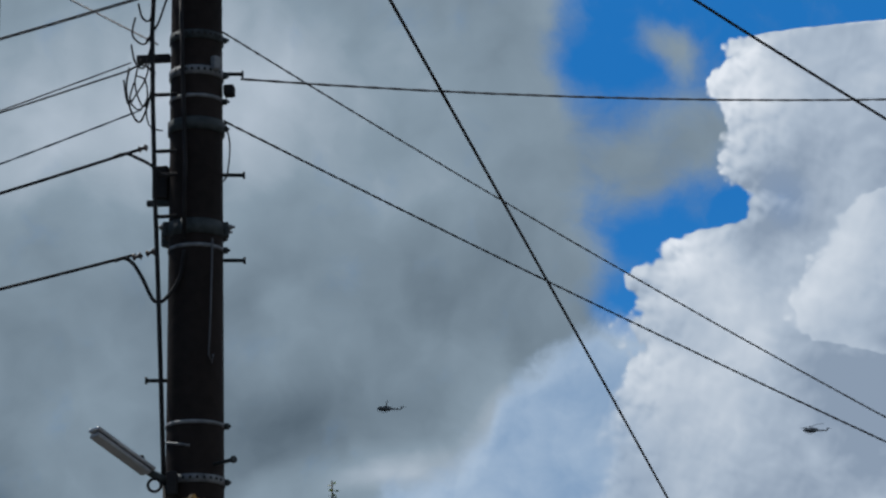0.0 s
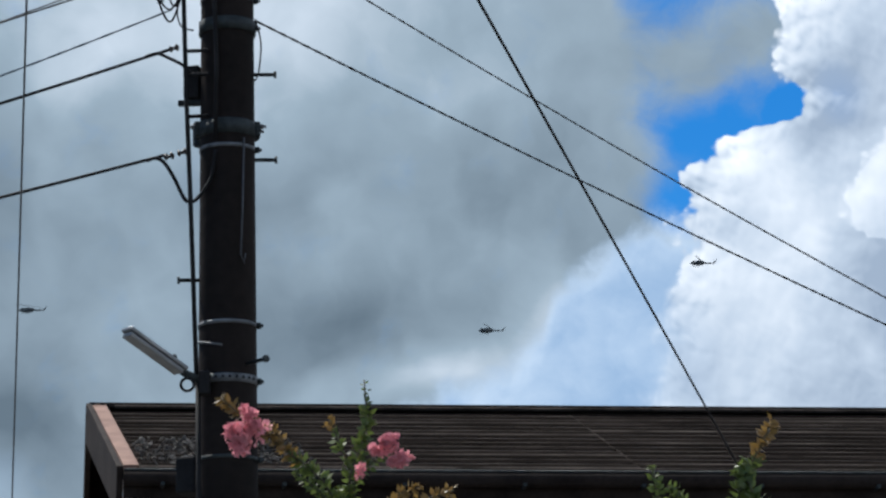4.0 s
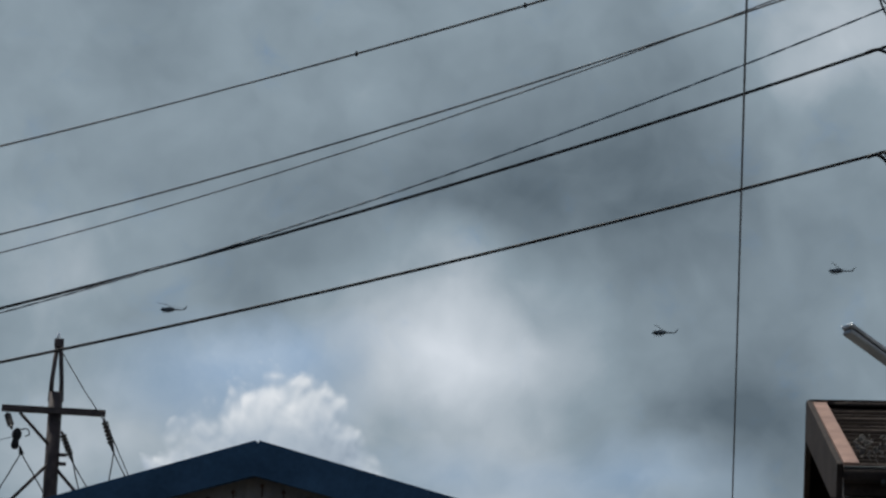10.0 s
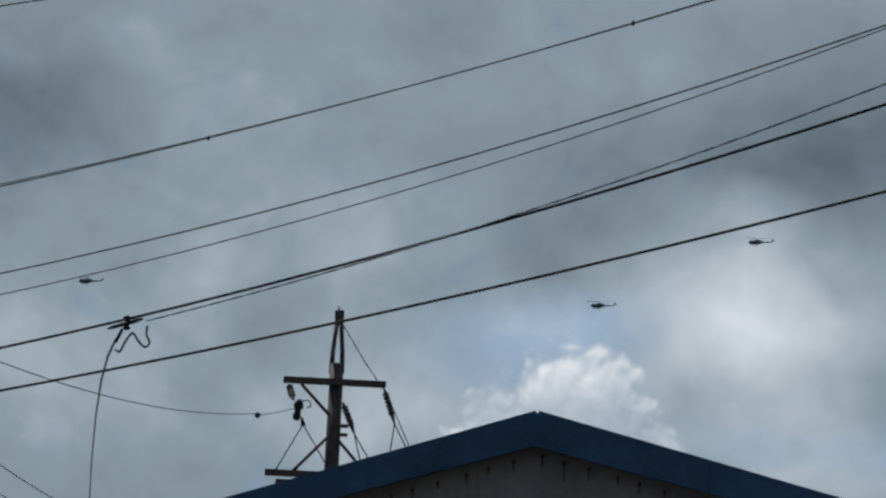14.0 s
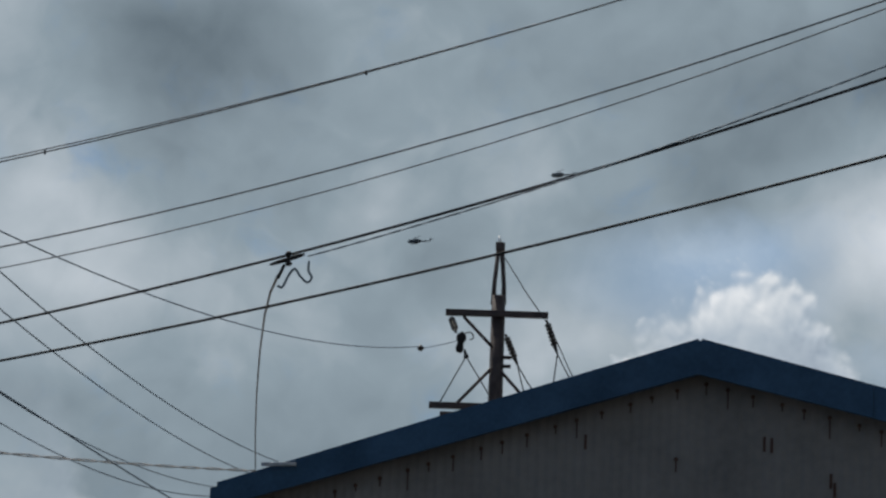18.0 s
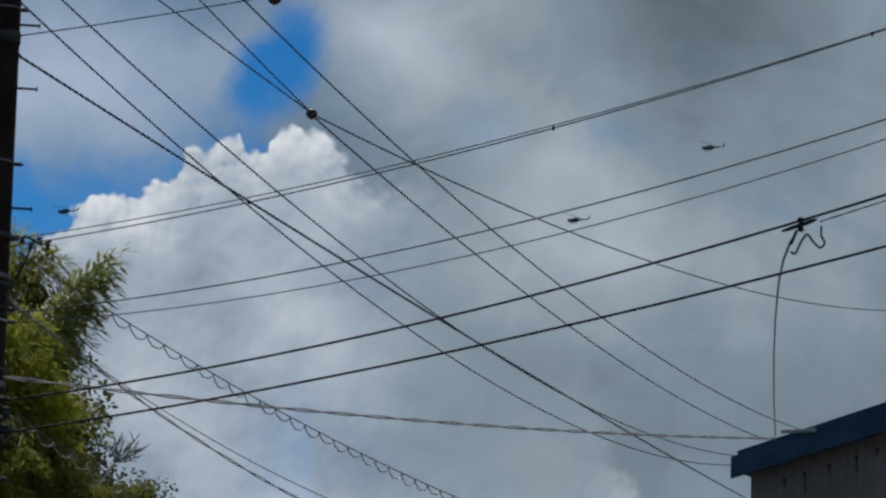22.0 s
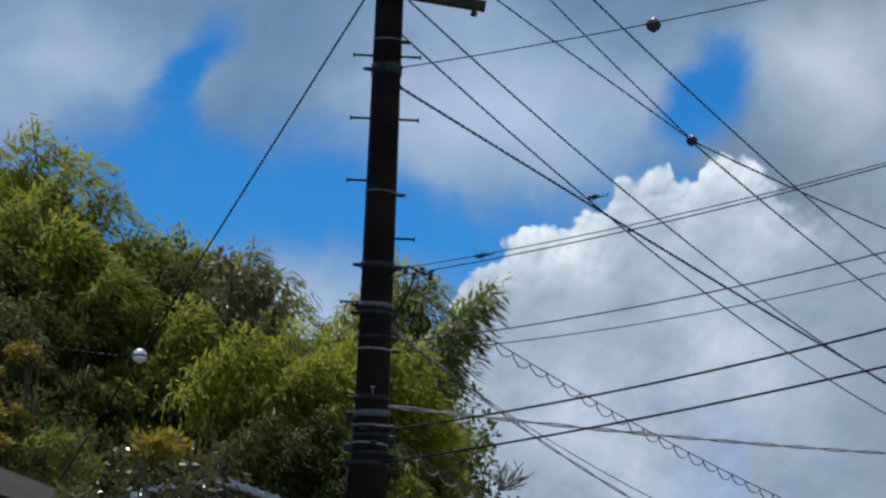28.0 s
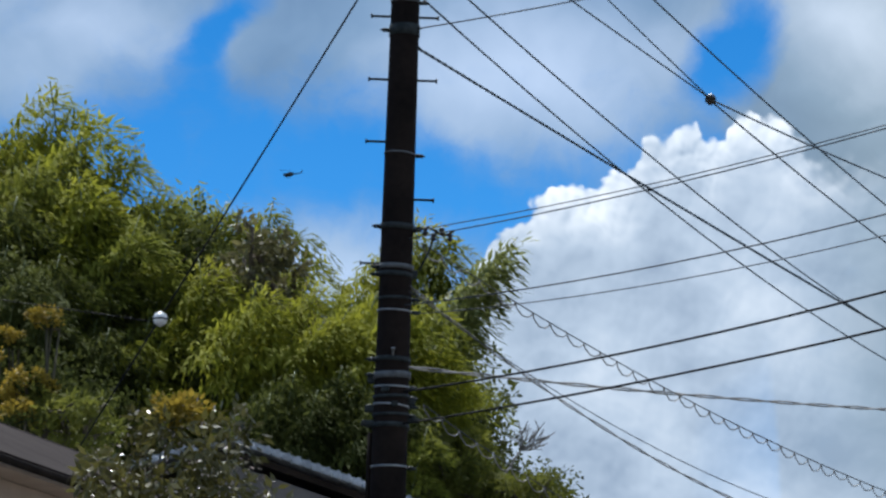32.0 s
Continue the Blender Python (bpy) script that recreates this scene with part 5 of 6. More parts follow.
def tiled_house():
    """Gable end toward the camera; the origin is under its peak, x along the gable to the right."""
    peak = spot(-39.62, 7.19, 34.0)
    root = empty("house", (peak.x, peak.y, 0), "grey gabled house with a blue-grey tiled roof", "house", "houses", 38.2)
    h, run, tan, depth = peak.z, 3.05, 0.31, 9.0
    for s in (-1, 1):
        c = [(s * run, -0.2, h - run * tan), (0, -0.2, h), (0, depth, h), (s * run, depth, h - run * tan)]
        roof = part("roof", slab(c if s > 0 else c[::-1], 0.08), M_TILE, root, "blue-grey tiled roof slope")
        # verge tiles, each with its rounded end roll
        for i in range(30):
            x = run * (i + 0.5) / 30
            m = Matrix.Translation((s * x, -0.22, h - x * tan + 0.02)) @ pose(0, 0, 0, 0, s * math.degrees(math.atan(tan)), 0)
            tile = part("tile", box(m, (run / 30 * 0.97, 0.26, 0.05), 0.01), M_TILE, roof)
            part("tile_roll", moved(lathe([(0.018, -0.13), (0.026, -0.12), (0.026, 0.13)], 8), m @ pose(0, 0, 0.035, 90, 0, 0)), M_TILE, tile)
        part("barge_board", box(Matrix.Translation((s * run / 2, -0.2, h - run * tan / 2 - 0.085)) @ pose(0, 0, 0, 0, s * math.degrees(math.atan(tan)), 0), (run * 1.05, 0.04, 0.07), 0.006), M_TRIM, root, "dark barge board")
    bm = bmesh.new()
    q = [(-run + 0.4, h - 0.2 - (run - 0.4) * tan), (0, h - 0.2), (run - 0.4, h - 0.2 - (run - 0.4) * tan), (run - 0.4, 0), (-run + 0.4, 0)]
    f, g = [bm.verts.new((x, -0.12, z)) for x, z in q], [bm.verts.new((x, depth - 0.4, z)) for x, z in q]
    bm.faces.new(f), bm.faces.new(g[::-1])
    for i in range(5):
        bm.faces.new((f[i], g[i], g[(i + 1) % 5], f[(i + 1) % 5]))
    bmesh.ops.recalc_face_normals(bm, faces=bm.faces)
    part("wall", bm, M_WALL_DARK, root, "dark grey gable wall")
    part("trim_board", box(pose(0, -0.14, h - 1.42), (2 * run - 0.8, 0.05, 0.12), 0.008), M_TRIM, root, "dark belt board across the gable")


hip_roof_house()
tiled_house()


# ---- plants ----
def leaf_mesh(name, leaves, material):
    """One mesh of many kite-shaped leaves: base point, tip vector, width vector."""
    n = len(leaves)
    v = np.empty((n * 4, 3))
    for i, (p, d, w) in enumerate(leaves):
        m = p + d * 0.42
        v[i * 4], v[i * 4 + 1], v[i * 4 + 2], v[i * 4 + 3] = p, m + w, p + d, m - w
    me = bpy.data.meshes.new(name)
    me.from_pydata(v.tolist(), [], [(i * 4, i * 4 + 1, i * 4 + 2, i * 4 + 3) for i in range(n)])
    for m in material if isinstance(material, (list, tuple)) else (material,):
        me.materials.append(m)
    me.update()
    return me


def unit(rnd):
    v = Vector((rnd.gauss(0, 1), rnd.gauss(0, 1), rnd.gauss(0, 1)))
    return v.normalized()


WIND = Vector((1.0, 0.0, 0.0))


def pad(rnd, centre, out, size, n, wide):
    """One layered frond: narrow leaves over a low dome, combed by the wind along +x and hanging at its rim."""
    way = (WIND + unit(rnd) * 0.8 + Vector((0, 0, -0.15))).normalized()
    for _ in range(n):
        a, r = rnd.uniform(0, 2 * math.pi), math.sqrt(rnd.random())
        rim = Vector((math.cos(a), math.sin(a) * 0.8, 0))
        off = rim * (r * wide) + Vector((0, 0, rnd.uniform(-0.05, 0.05) - 0.8 * wide * r * r))
        d = (way * 0.7 + rim * 0.6 + unit(rnd) * 0.4 + Vector((0, 0, 0.1 - 0.75 * r))).normalized() * size * rnd.uniform(0.6, 1.25)
        w = (d.cross(Vector((0, 0, 1))).normalized() + unit(rnd) * 0.4).normalized() * d.length * 0.13
        out.append((centre + off, d, w))


def bamboo(seed, height, lean, material, branches=20, spread=1.3, leaf=0.14, per=105, low=0.42, dome=0.44):
    """A bamboo stem that arches over, with layered fronds; its tip stands over the origin."""
    rnd = random.Random(seed)
    root = tagged(new("bamboo"), "tall feathery bamboo with wind-combed arching top", "bamboo", "bamboo grove")
    side = rnd.uniform(-0.4, 0.4)

    def stem(u):
        return Vector((lean * (u ** 3 - 1), side * (u * u - 1), height * (u - 0.06 * u ** 6)))

    part("stem", tube([stem(i / 14) for i in range(15)], [0.05 * (1 - 0.85 * i / 14) for i in range(15)], 6), M_CULM, root)
    leaves = []
    for k in range(branches):
        u = low + (0.97 - low) * (k / (branches - 1)) ** 0.85
        reach = spread * (0.25 + 0.85 * (1 - ((u - low) / (1 - low)) ** 1.6)) * rnd.uniform(0.6, 1.15)
        a = k * 2.4 + rnd.uniform(-0.4, 0.4)
        way = Vector((math.cos(a) + 0.25, math.sin(a), rnd.uniform(0.3, 0.9))).normalized()
        for i in range(3):
            v = 0.3 + 0.7 * (i + rnd.random() * 0.5) / 2.5
            pad(rnd, stem(u) + way * (reach * v) + Vector((0, 0, -0.45 * reach * v * v)), leaves, leaf, int(per * rnd.uniform(0.7, 1.3)), dome * (0.75 + 0.5 * rnd.random()))
    # the bare tip carries short sprays one above another
    for k in range(9):
        u = 0.9 + 0.1 * k / 8
        for x in (-0.06, 0.1):
            pad(rnd, stem(u) + Vector((x, rnd.uniform(-0.1, 0.1), 0)), leaves, leaf * 0.85, 6, 0.09)
    ob = new("crown", leaf_mesh("crown", leaves, material))
    ob.parent = root
    tagged(ob, "feathery bamboo leaves", kind="stuff")
    return root


def broadleaf(seed, height, radius, material, label, clumps=60, per=60, size=0.11, name="tree", category="tree", group="trees behind the houses", wide=0.3, squash=0.85, limbs=14, young=None, ripe=0.35):
    """A small tree: trunk, limbs and a crown of leaf clumps with gaps."""
    rnd = random.Random(seed)
    root = tagged(new(name), label, category, group)
    trunk = [Vector((0.12 * math.sin(i + seed), 0.1 * math.cos(1.7 * i + seed), (height - radius * 0.9) * i / 6)) for i in range(7)]
    part("trunk", tube(trunk, [(0.014 + 0.07 * radius) * (1 - 0.6 * i / 6) for i in range(7)], 8), M_TWIG if young else M_BARK, root)
    leaves, tips = [], []
    centre = Vector((0, 0, height - radius * squash))
    for k in range(clumps):
        d = unit(rnd)
        d.z = d.z * 0.9 + 0.15
        c = centre + Vector((d.x, d.y, d.z * squash)) * radius * rnd.uniform(0.45, 1.0)
        if k < limbs:
            part("limb", tube([trunk[-1 - k % 3], trunk[-1].lerp(c, 0.55) + unit(rnd) * 0.1, c], [min(0.045, 0.008 + 0.06 * radius), min(0.03, 0.006 + 0.04 * radius), 0.008], 5), M_TWIG if young else M_BARK, root)
        for _ in range(per):
            o = unit(rnd) * rnd.random() ** 0.6 * max(0.07, radius * 0.22)
            dd = (o.normalized() * 0.7 + unit(rnd) * 0.7 + Vector((0, 0, -0.2))).normalized() * size * rnd.uniform(0.6, 1.2)
            (tips if young and c.z - centre.z > radius * squash * ripe else leaves).append((c + o, dd, dd.cross(unit(rnd)).normalized() * dd.length * wide))
    if young:
        sh = new("young_leaves", leaf_mesh("young_leaves", tips, young))
        sh.parent = root
        tagged(sh, "yellow young leaves", kind="stuff")
    ob = new("crown", leaf_mesh("crown", leaves, material))
    ob.parent = root
    tagged(ob, kind="stuff")
    return root


def stand(ob, az, d, turn=0.0, scale=1.0):
    p = spot(az, 0, d)
    ob.matrix_basis = pose(p.x, p.y, 0, 0, 0, turn) @ Matrix.Diagonal((scale, scale, scale, 1))


def again(src, az, d, turn=0.0, scale=1.0):
    ob = copy_thing(src, Matrix.Identity(4))
    stand(ob, az, d, turn, scale)
    return ob


def grove():
    rnd = random.Random(11)
    leans = (1.0, 0.5, 1.3, 0.8, -0.5)
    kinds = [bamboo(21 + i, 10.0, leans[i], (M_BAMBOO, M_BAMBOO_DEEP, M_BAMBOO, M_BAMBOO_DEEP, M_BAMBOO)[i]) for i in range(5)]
    # the same bamboo in the shade-darkened leaf colour
    kinds.append(bamboo(27, 10.0, 0.6, M_LEAF_SHADE))
    kinds.append(bamboo(33, 10.0, 1.7, M_BAMBOO_EDGE, 26, 0.6, 0.2, 12, 0.62, 0.24))
    used = set()

    def plant(az, el, d, k, swing=45.0):
        """A bamboo whose tip shows at that bearing and elevation; most lean with the wind."""
        s, turn = (1.6 + d * math.tan(radians(el))) / 9.05, 40 + rnd.uniform(-swing, swing)
        if k in used:
            again(kinds[k], az, d, turn, s)
        else:
            used.add(k)
            stand(kinds[k], az, d, turn, s)

    # the grove's skyline, and rows in front of it
    line = ((-50, 13.1), (-48.6, 12.8), (-47.2, 12.9), (-46.2, 12.7), (-45.5, 12.85), (-45.1, 12.4), (-44.75, 11.4), (-44.0, 11.75), (-43.5, 12.1), (-43.03, 12.6), (-42.35, 12.2), (-41.9, 10.8), (-41.5, 11.65),
            (-41.0, 11.1), (-40.4, 11.05), (-39.9, 10.8), (-39.1, 10.85), (-38.3, 10.1), (-37.9, 9.55), (-37.3, 9.95), (-36.6, 10.7), (-36.2, 10.5))
    for i, (az, el) in enumerate(line):
        plant(az, el, rnd.uniform(41, 44), i % 5)
    for (a0, e0), (a1, e1) in zip(line, line[1:]):
        plant((a0 + a1) / 2 + rnd.uniform(-0.1, 0.1), min(e0, e1) - rnd.uniform(0.2, 0.5), rnd.uniform(42, 45), rnd.randrange(5))
    # the fronds that lean out over the edge of the grove
    for az, el in ((-34.88, 10.4), (-35.08, 10.25), (-35.35, 9.9), (-35.15, 9.75), (-35.6, 9.6), (-35.5, 9.2)):
        plant(az, el, rnd.uniform(39.5, 41), 6, 12.0)
    for i in range(30):
        az = -49.5 + 12.6 * (i + rnd.random() * 0.8) / 30
        top = np.interp(az, [p[0] for p in line], [p[1] for p in line])
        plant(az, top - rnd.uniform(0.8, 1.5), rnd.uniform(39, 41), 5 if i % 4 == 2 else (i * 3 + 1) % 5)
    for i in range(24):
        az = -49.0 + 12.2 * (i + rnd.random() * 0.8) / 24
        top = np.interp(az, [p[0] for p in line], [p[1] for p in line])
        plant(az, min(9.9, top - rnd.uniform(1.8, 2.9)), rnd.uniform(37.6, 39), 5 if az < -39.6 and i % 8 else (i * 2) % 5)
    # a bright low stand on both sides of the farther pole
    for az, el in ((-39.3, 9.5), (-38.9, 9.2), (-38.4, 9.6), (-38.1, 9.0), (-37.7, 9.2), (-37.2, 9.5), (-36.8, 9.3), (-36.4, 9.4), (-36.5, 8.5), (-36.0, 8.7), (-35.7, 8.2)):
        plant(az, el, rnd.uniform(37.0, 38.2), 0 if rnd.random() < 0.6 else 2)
    # lowest row, mostly the darkened copy: self-shading painted as leaf colour
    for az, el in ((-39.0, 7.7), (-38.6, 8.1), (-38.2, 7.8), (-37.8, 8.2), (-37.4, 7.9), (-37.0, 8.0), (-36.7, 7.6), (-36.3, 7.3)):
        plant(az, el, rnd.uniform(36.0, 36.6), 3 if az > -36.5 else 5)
    # trees within and behind the grove, leaf colour darkened for its shadowed inside
    dark = broadleaf(5, 9.0, 1.5, M_LEAF_SHADE, "evergreen tree within the bamboo, leaves darkened for shade", 80, 110, 0.095)
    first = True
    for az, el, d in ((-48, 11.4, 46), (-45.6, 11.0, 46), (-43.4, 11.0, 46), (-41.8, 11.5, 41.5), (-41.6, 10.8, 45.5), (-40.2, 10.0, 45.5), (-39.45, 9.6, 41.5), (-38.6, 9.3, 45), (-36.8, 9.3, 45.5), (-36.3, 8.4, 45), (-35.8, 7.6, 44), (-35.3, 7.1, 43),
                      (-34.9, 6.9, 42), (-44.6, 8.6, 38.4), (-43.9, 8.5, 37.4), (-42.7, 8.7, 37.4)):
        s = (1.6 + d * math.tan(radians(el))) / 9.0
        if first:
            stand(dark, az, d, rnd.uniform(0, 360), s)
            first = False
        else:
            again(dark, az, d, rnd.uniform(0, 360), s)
    # a browner broadleaf that stands out on the skyline
    brown = broadleaf(19, 9.2, 0.5, M_BROWN_LEAF, "brown-green broadleaf tree on the grove's skyline", 40, 40, 0.14, wide=0.2, squash=1.7, limbs=8)
    stand(brown, -39.35, 39.6, 60, (1.6 + 39.6 * math.tan(radians(11.05))) / 9.2)
    again(brown, -38.85, 40.2, 200, (1.6 + 40.2 * math.tan(radians(10.35))) / 9.2)
    # yellowing clumps and light green scrub lower down
    for i, (az, el, d, r) in enumerate(((-42.87, 9.33, 36, 0.23), (-43.39, 8.95, 36.2, 0.15), (-44.29, 8.85, 36, 0.2), (-43.82, 8.58, 35.8, 0.17), (-43.2, 8.3, 35.5, 0.27), (-42.93, 8.16, 35.6, 0.19), (-43.6, 7.95, 35.4, 0.2), (-43.3, 7.75, 35.2, 0.27),
                                        (-45.4, 8.25, 36, 0.4), (-46.5, 9.0, 36, 0.4))):
        cap = broadleaf(40 + i, 1.6 + d * math.tan(radians(el)), r, M_LEAF_SHADE, "slim dark tree with flat yellow young crown", 24, 34, 0.055, wide=0.3, squash=0.5, limbs=3, young=M_YELLOW_LEAF, ripe=-0.15)
        stand(cap, az, d, i * 70)
    scrub = broadleaf(13, 5.8, 0.48, M_SCRUB, "light green scrub at the edge of the grove", 44, 80, 0.1, name="shrub", category="shrub", group="scrub", wide=0.12)
    for i, (az, el, d) in enumerate(((-42.4, 8.0, 35.5), (-36.4, 7.8, 38), (-36.0, 7.7, 37.5), (-35.75, 7.15, 37), (-34.55, 6.95, 37), (-36.8, 7.2, 36.5))):
        s = (1.6 + d * math.tan(radians(el))) / 5.8
        stand(scrub, az, d, 10, s) if i == 0 else again(scrub, az, d, i * 80, s)
    # bare twigs at the grove's edge
    root = tagged(new("bare_shrub"), "bare grey twigs at the edge of the grove", "shrub")
    root.matrix_basis = pose(*spot(-34.72, 0, 37.6).xy, 0, 0, 0, 35)
    foot = Vector((0, 0, 6.4))
    part("stem", tube([(-0.3, 0, 0), (-0.25, 0, 6.0), foot], [0.02, 0.018, 0.011], 6), M_GREY_TWIG, root)
    for k in range(7):
        a = -0.2 + 0.22 * k
        b = foot + Vector((math.sin(a) * 1.2, rnd.uniform(-0.2, 0.2), math.cos(a) * 0.7)) * rnd.uniform(0.2, 0.4)
        limb = part("branch", tube([foot, foot.lerp(b, 0.5) + unit(rnd) * 0.02, b], [0.011, 0.009, 0.007], 5), M_GREY_TWIG, root)
        for _ in range(6):
            c = a + rnd.uniform(-1.0, 0.8)
            p = foot.lerp(b, rnd.uniform(0.35, 1.0))
            part("twig", tube([p, p + Vector((math.sin(c), rnd.uniform(-0.3, 0.3), math.cos(c))) * rnd.uniform(0.08, 0.17)], [0.007, 0.004], 4), M_GREY_TWIG, limb)


grove()


def front_shrub():
    """Glossy evergreen in front of the houses, its glints made as pale pinkish bits."""
    ob = broadleaf(31, 4.62, 0.7, M_GLOSSY_LEAF, "glossy dark evergreen shrub with pale bits for leaf glints", 100, 50, 0.095, name="evergreen_shrub", category="shrub", wide=0.2, squash=1.35, group="garden shrubs")
    stand(ob, -40.57, 22.0, 20)
    # sparkle of the glossy leaves, added as small pale slivers over the crown
    rnd = random.Random(3)
    bits = []
    for _ in range(1300):
        d = unit(rnd)
        p = Vector((0, 0, 3.7)) + Vector((d.x, d.y, d.z * 1.35)) * rnd.uniform(0.4, 0.76)
        w = unit(rnd) * rnd.uniform(0.012, 0.04)
        bits.append((p, w, w.cross(unit(rnd)).normalized() * 0.006))
    sh = new("new_growth", leaf_mesh("new_growth", bits, surface("pale_glint_bit", (0.4, 0.32, 0.3), (0.75, 0.66, 0.62), 0.8, per_piece=0.5, spec=0.15)))
    sh.parent = ob
    tagged(sh, "pale pinkish bits standing in for leaf glints", kind="stuff")
    tips = []
    for _ in range(260):
        d = unit(rnd)
        p = Vector((0.02, 0, 4.6)) + Vector((d.x * 0.2, d.y * 0.2, d.z * 0.1)) * rnd.random()
        w = (d + Vector((0, 0, 0.4))).normalized() * 0.06
        tips.append((p, w, w.cross(unit(rnd)).normalized() * 0.022))
    sh = new("young_leaves", leaf_mesh("young_leaves", tips, M_YELLOW_LEAF))
    sh.parent = ob
    tagged(sh, "yellow young leaves", kind="stuff")


front_shrub()


def crape_myrtle():
    """Branch ends of a crape myrtle in flower, rising in front of the pole."""
    D0 = 14.5
    foot = spot(-1.9, 0, D0)
    root = empty("crape_myrtle", (foot.x, foot.y, 0), "crape myrtle with pink flower clusters and bronze young leaves", "flowering tree")
    rnd = random.Random(17)
    loc = lambda az, el, d=D0: spot(az, el, d) - Vector((foot.x, foot.y, 0))
    fork = Vector((0, 0, 2.2))
    part("trunk", tube([(0, 0, 0), (0.05, 0, 1.2), fork], [0.07, 0.06, 0.05], 8), M_BARK, root)
    green, bronze = [], []

    def branch(pts, bronze_from, n, size=0.058, rooted=True):
        n = int(n * 1.1)
        pts = [loc(*p) for p in pts]
        low = [fork, fork.lerp(pts[0], 0.6) + Vector((0.03, 0.02, 0.05))] if rooted else []
        part("branch", tube([*low, *pts], [0.012, 0.008][:len(low)] + [0.0055 - 0.0038 * i / len(pts) for i in range(len(pts))], 6), M_TWIG, root)
        for i in range(n):
            u = i / n * (len(pts) - 1)
            k = min(int(u), len(pts) - 2)
            p = pts[k].lerp(pts[k + 1], u - k)
            way = (pts[k + 1] - pts[k]).normalized()
            for s in (-1, 1):
                side = way.cross(Vector((0, 1, 0))).normalized() * s
                d = (side + way * 0.6 + unit(rnd) * 0.7).normalized() * size * rnd.uniform(0.7, 1.2) * (1.15 - 0.5 * i / n)
                (bronze if i / n > bronze_from else green).append((p + unit(rnd) * 0.012, d, d.cross(unit(rnd)).normalized() * d.length * 0.28))

    branch([(-2.2, 9.4), (-2.56, 10.09), (-2.94, 10.43), (-3.33, 10.71), (-3.67, 11.0)], 0.6, 66, 0.046)
    branch([(-3.5, 10.9), (-3.96, 11.2), (-4.2, 11.4), (-4.32, 11.5)], -1.0, 26, 0.05, False)
    branch([(-3.0, 10.4), (-3.3, 10.8), (-3.45, 11.05)], -1.0, 20, 0.04, False)
    branch([(-2.3, 9.4), (-2.65, 9.95), (-3.05, 10.25)], 2.0, 26, 0.044)
    branch([(-2.2, 9.4), (-2.12, 10.18), (-1.97, 10.56), (-1.85, 10.94), (-1.79, 11.23)], 2.0, 62, 0.05)
    branch([(-1.79, 11.2), (-1.84, 11.46), (-1.86, 11.8)], 2.0, 9, 0.036, False)
    branch([(-2.12, 10.28), (-2.26, 10.66), (-2.4, 10.99), (-2.47, 11.15)], 0.6, 20, 0.042, False)
    branch([(-2.1, 9.4), (-2.03, 10.13), (-1.73, 10.42), (-1.49, 10.56)], 2.0, 26, 0.04)
    branch([(-1.7, 9.3), (-1.31, 9.86), (-0.92, 9.98)], 0.1, 34, 0.046)
    branch([(-1.1, 9.3), (-0.75, 9.8), (-0.34, 9.92)], 0.1, 30, 0.046)
    branch([(-2.25, 9.3), (-2.3, 9.7), (-2.28, 10.0)], 2.0, 24)
    branch([(4.4, 9.3), (4.6, 10.0), (4.9, 10.5), (5.15, 10.95)], 0.55, 52)
    branch([(4.9, 9.3), (4.7, 9.9), (4.5, 10.2)], 2.0, 30)
    branch([(3.2, 9.3), (3.12, 9.9), (3.05, 10.25)], 2.0, 26, 0.042)
    branch([(3.7, 9.3), (3.5, 9.8), (3.3, 9.9)], 2.0, 20, 0.042)
    for nm, lv, m in (("leaves", green, M_MYRTLE_LEAF), ("young_leaves", bronze, M_MYRTLE_TIP)):
        ob = new(nm, leaf_mesh(nm, lv, m))
        ob.parent = root
        tagged(ob, kind="stuff")
    # flower clusters: crumpled petals in a loose panicle
    for az, el, w, h, turn in ((-3.82, 11.27, 0.045, 0.03, 0), (-3.86, 11.05, 0.04, 0.03, 0), (-4.12, 10.95, 0.05, 0.03, 0), (-3.92, 10.8, 0.055, 0.035, 0), (-4.0, 10.65, 0.035, 0.03, 0), (-3.62, 11.02, 0.025, 0.03, 0), (-1.45, 10.74, 0.05, 0.032, 0), (-1.62, 10.6, 0.032, 0.028, 0), (-1.2, 10.5, 0.035, 0.035, 0), (-1.36, 10.4, 0.04, 0.028, 0), (-1.93, 10.28, 0.014, 0.014, 0)):
        c = loc(az, el, D0 - 0.15)
        petals = []
        for _ in range(max(3, int(17 * w / 0.08))):
            d = unit(rnd)
            q = c + Vector((d.x * w, d.y * w * 0.7, d.z * h)) * rnd.uniform(0.25, 1.1)
            r = rnd.uniform(0.012, 0.024)
            for _ in range(26):
                o = unit(rnd)
                v = (o + unit(rnd) * 0.6).normalized() * rnd.uniform(0.011, 0.02)
                petals.append((q + o * r * rnd.random() ** 0.5, v, v.cross(unit(rnd)).normalized() * v.length * 0.55))
        ob = new("panicle", leaf_mesh("panicle", petals, M_PETAL))
        ob.parent = root
        tagged(ob, "pink crinkled flower panicle", kind="stuff")


crape_myrtle()


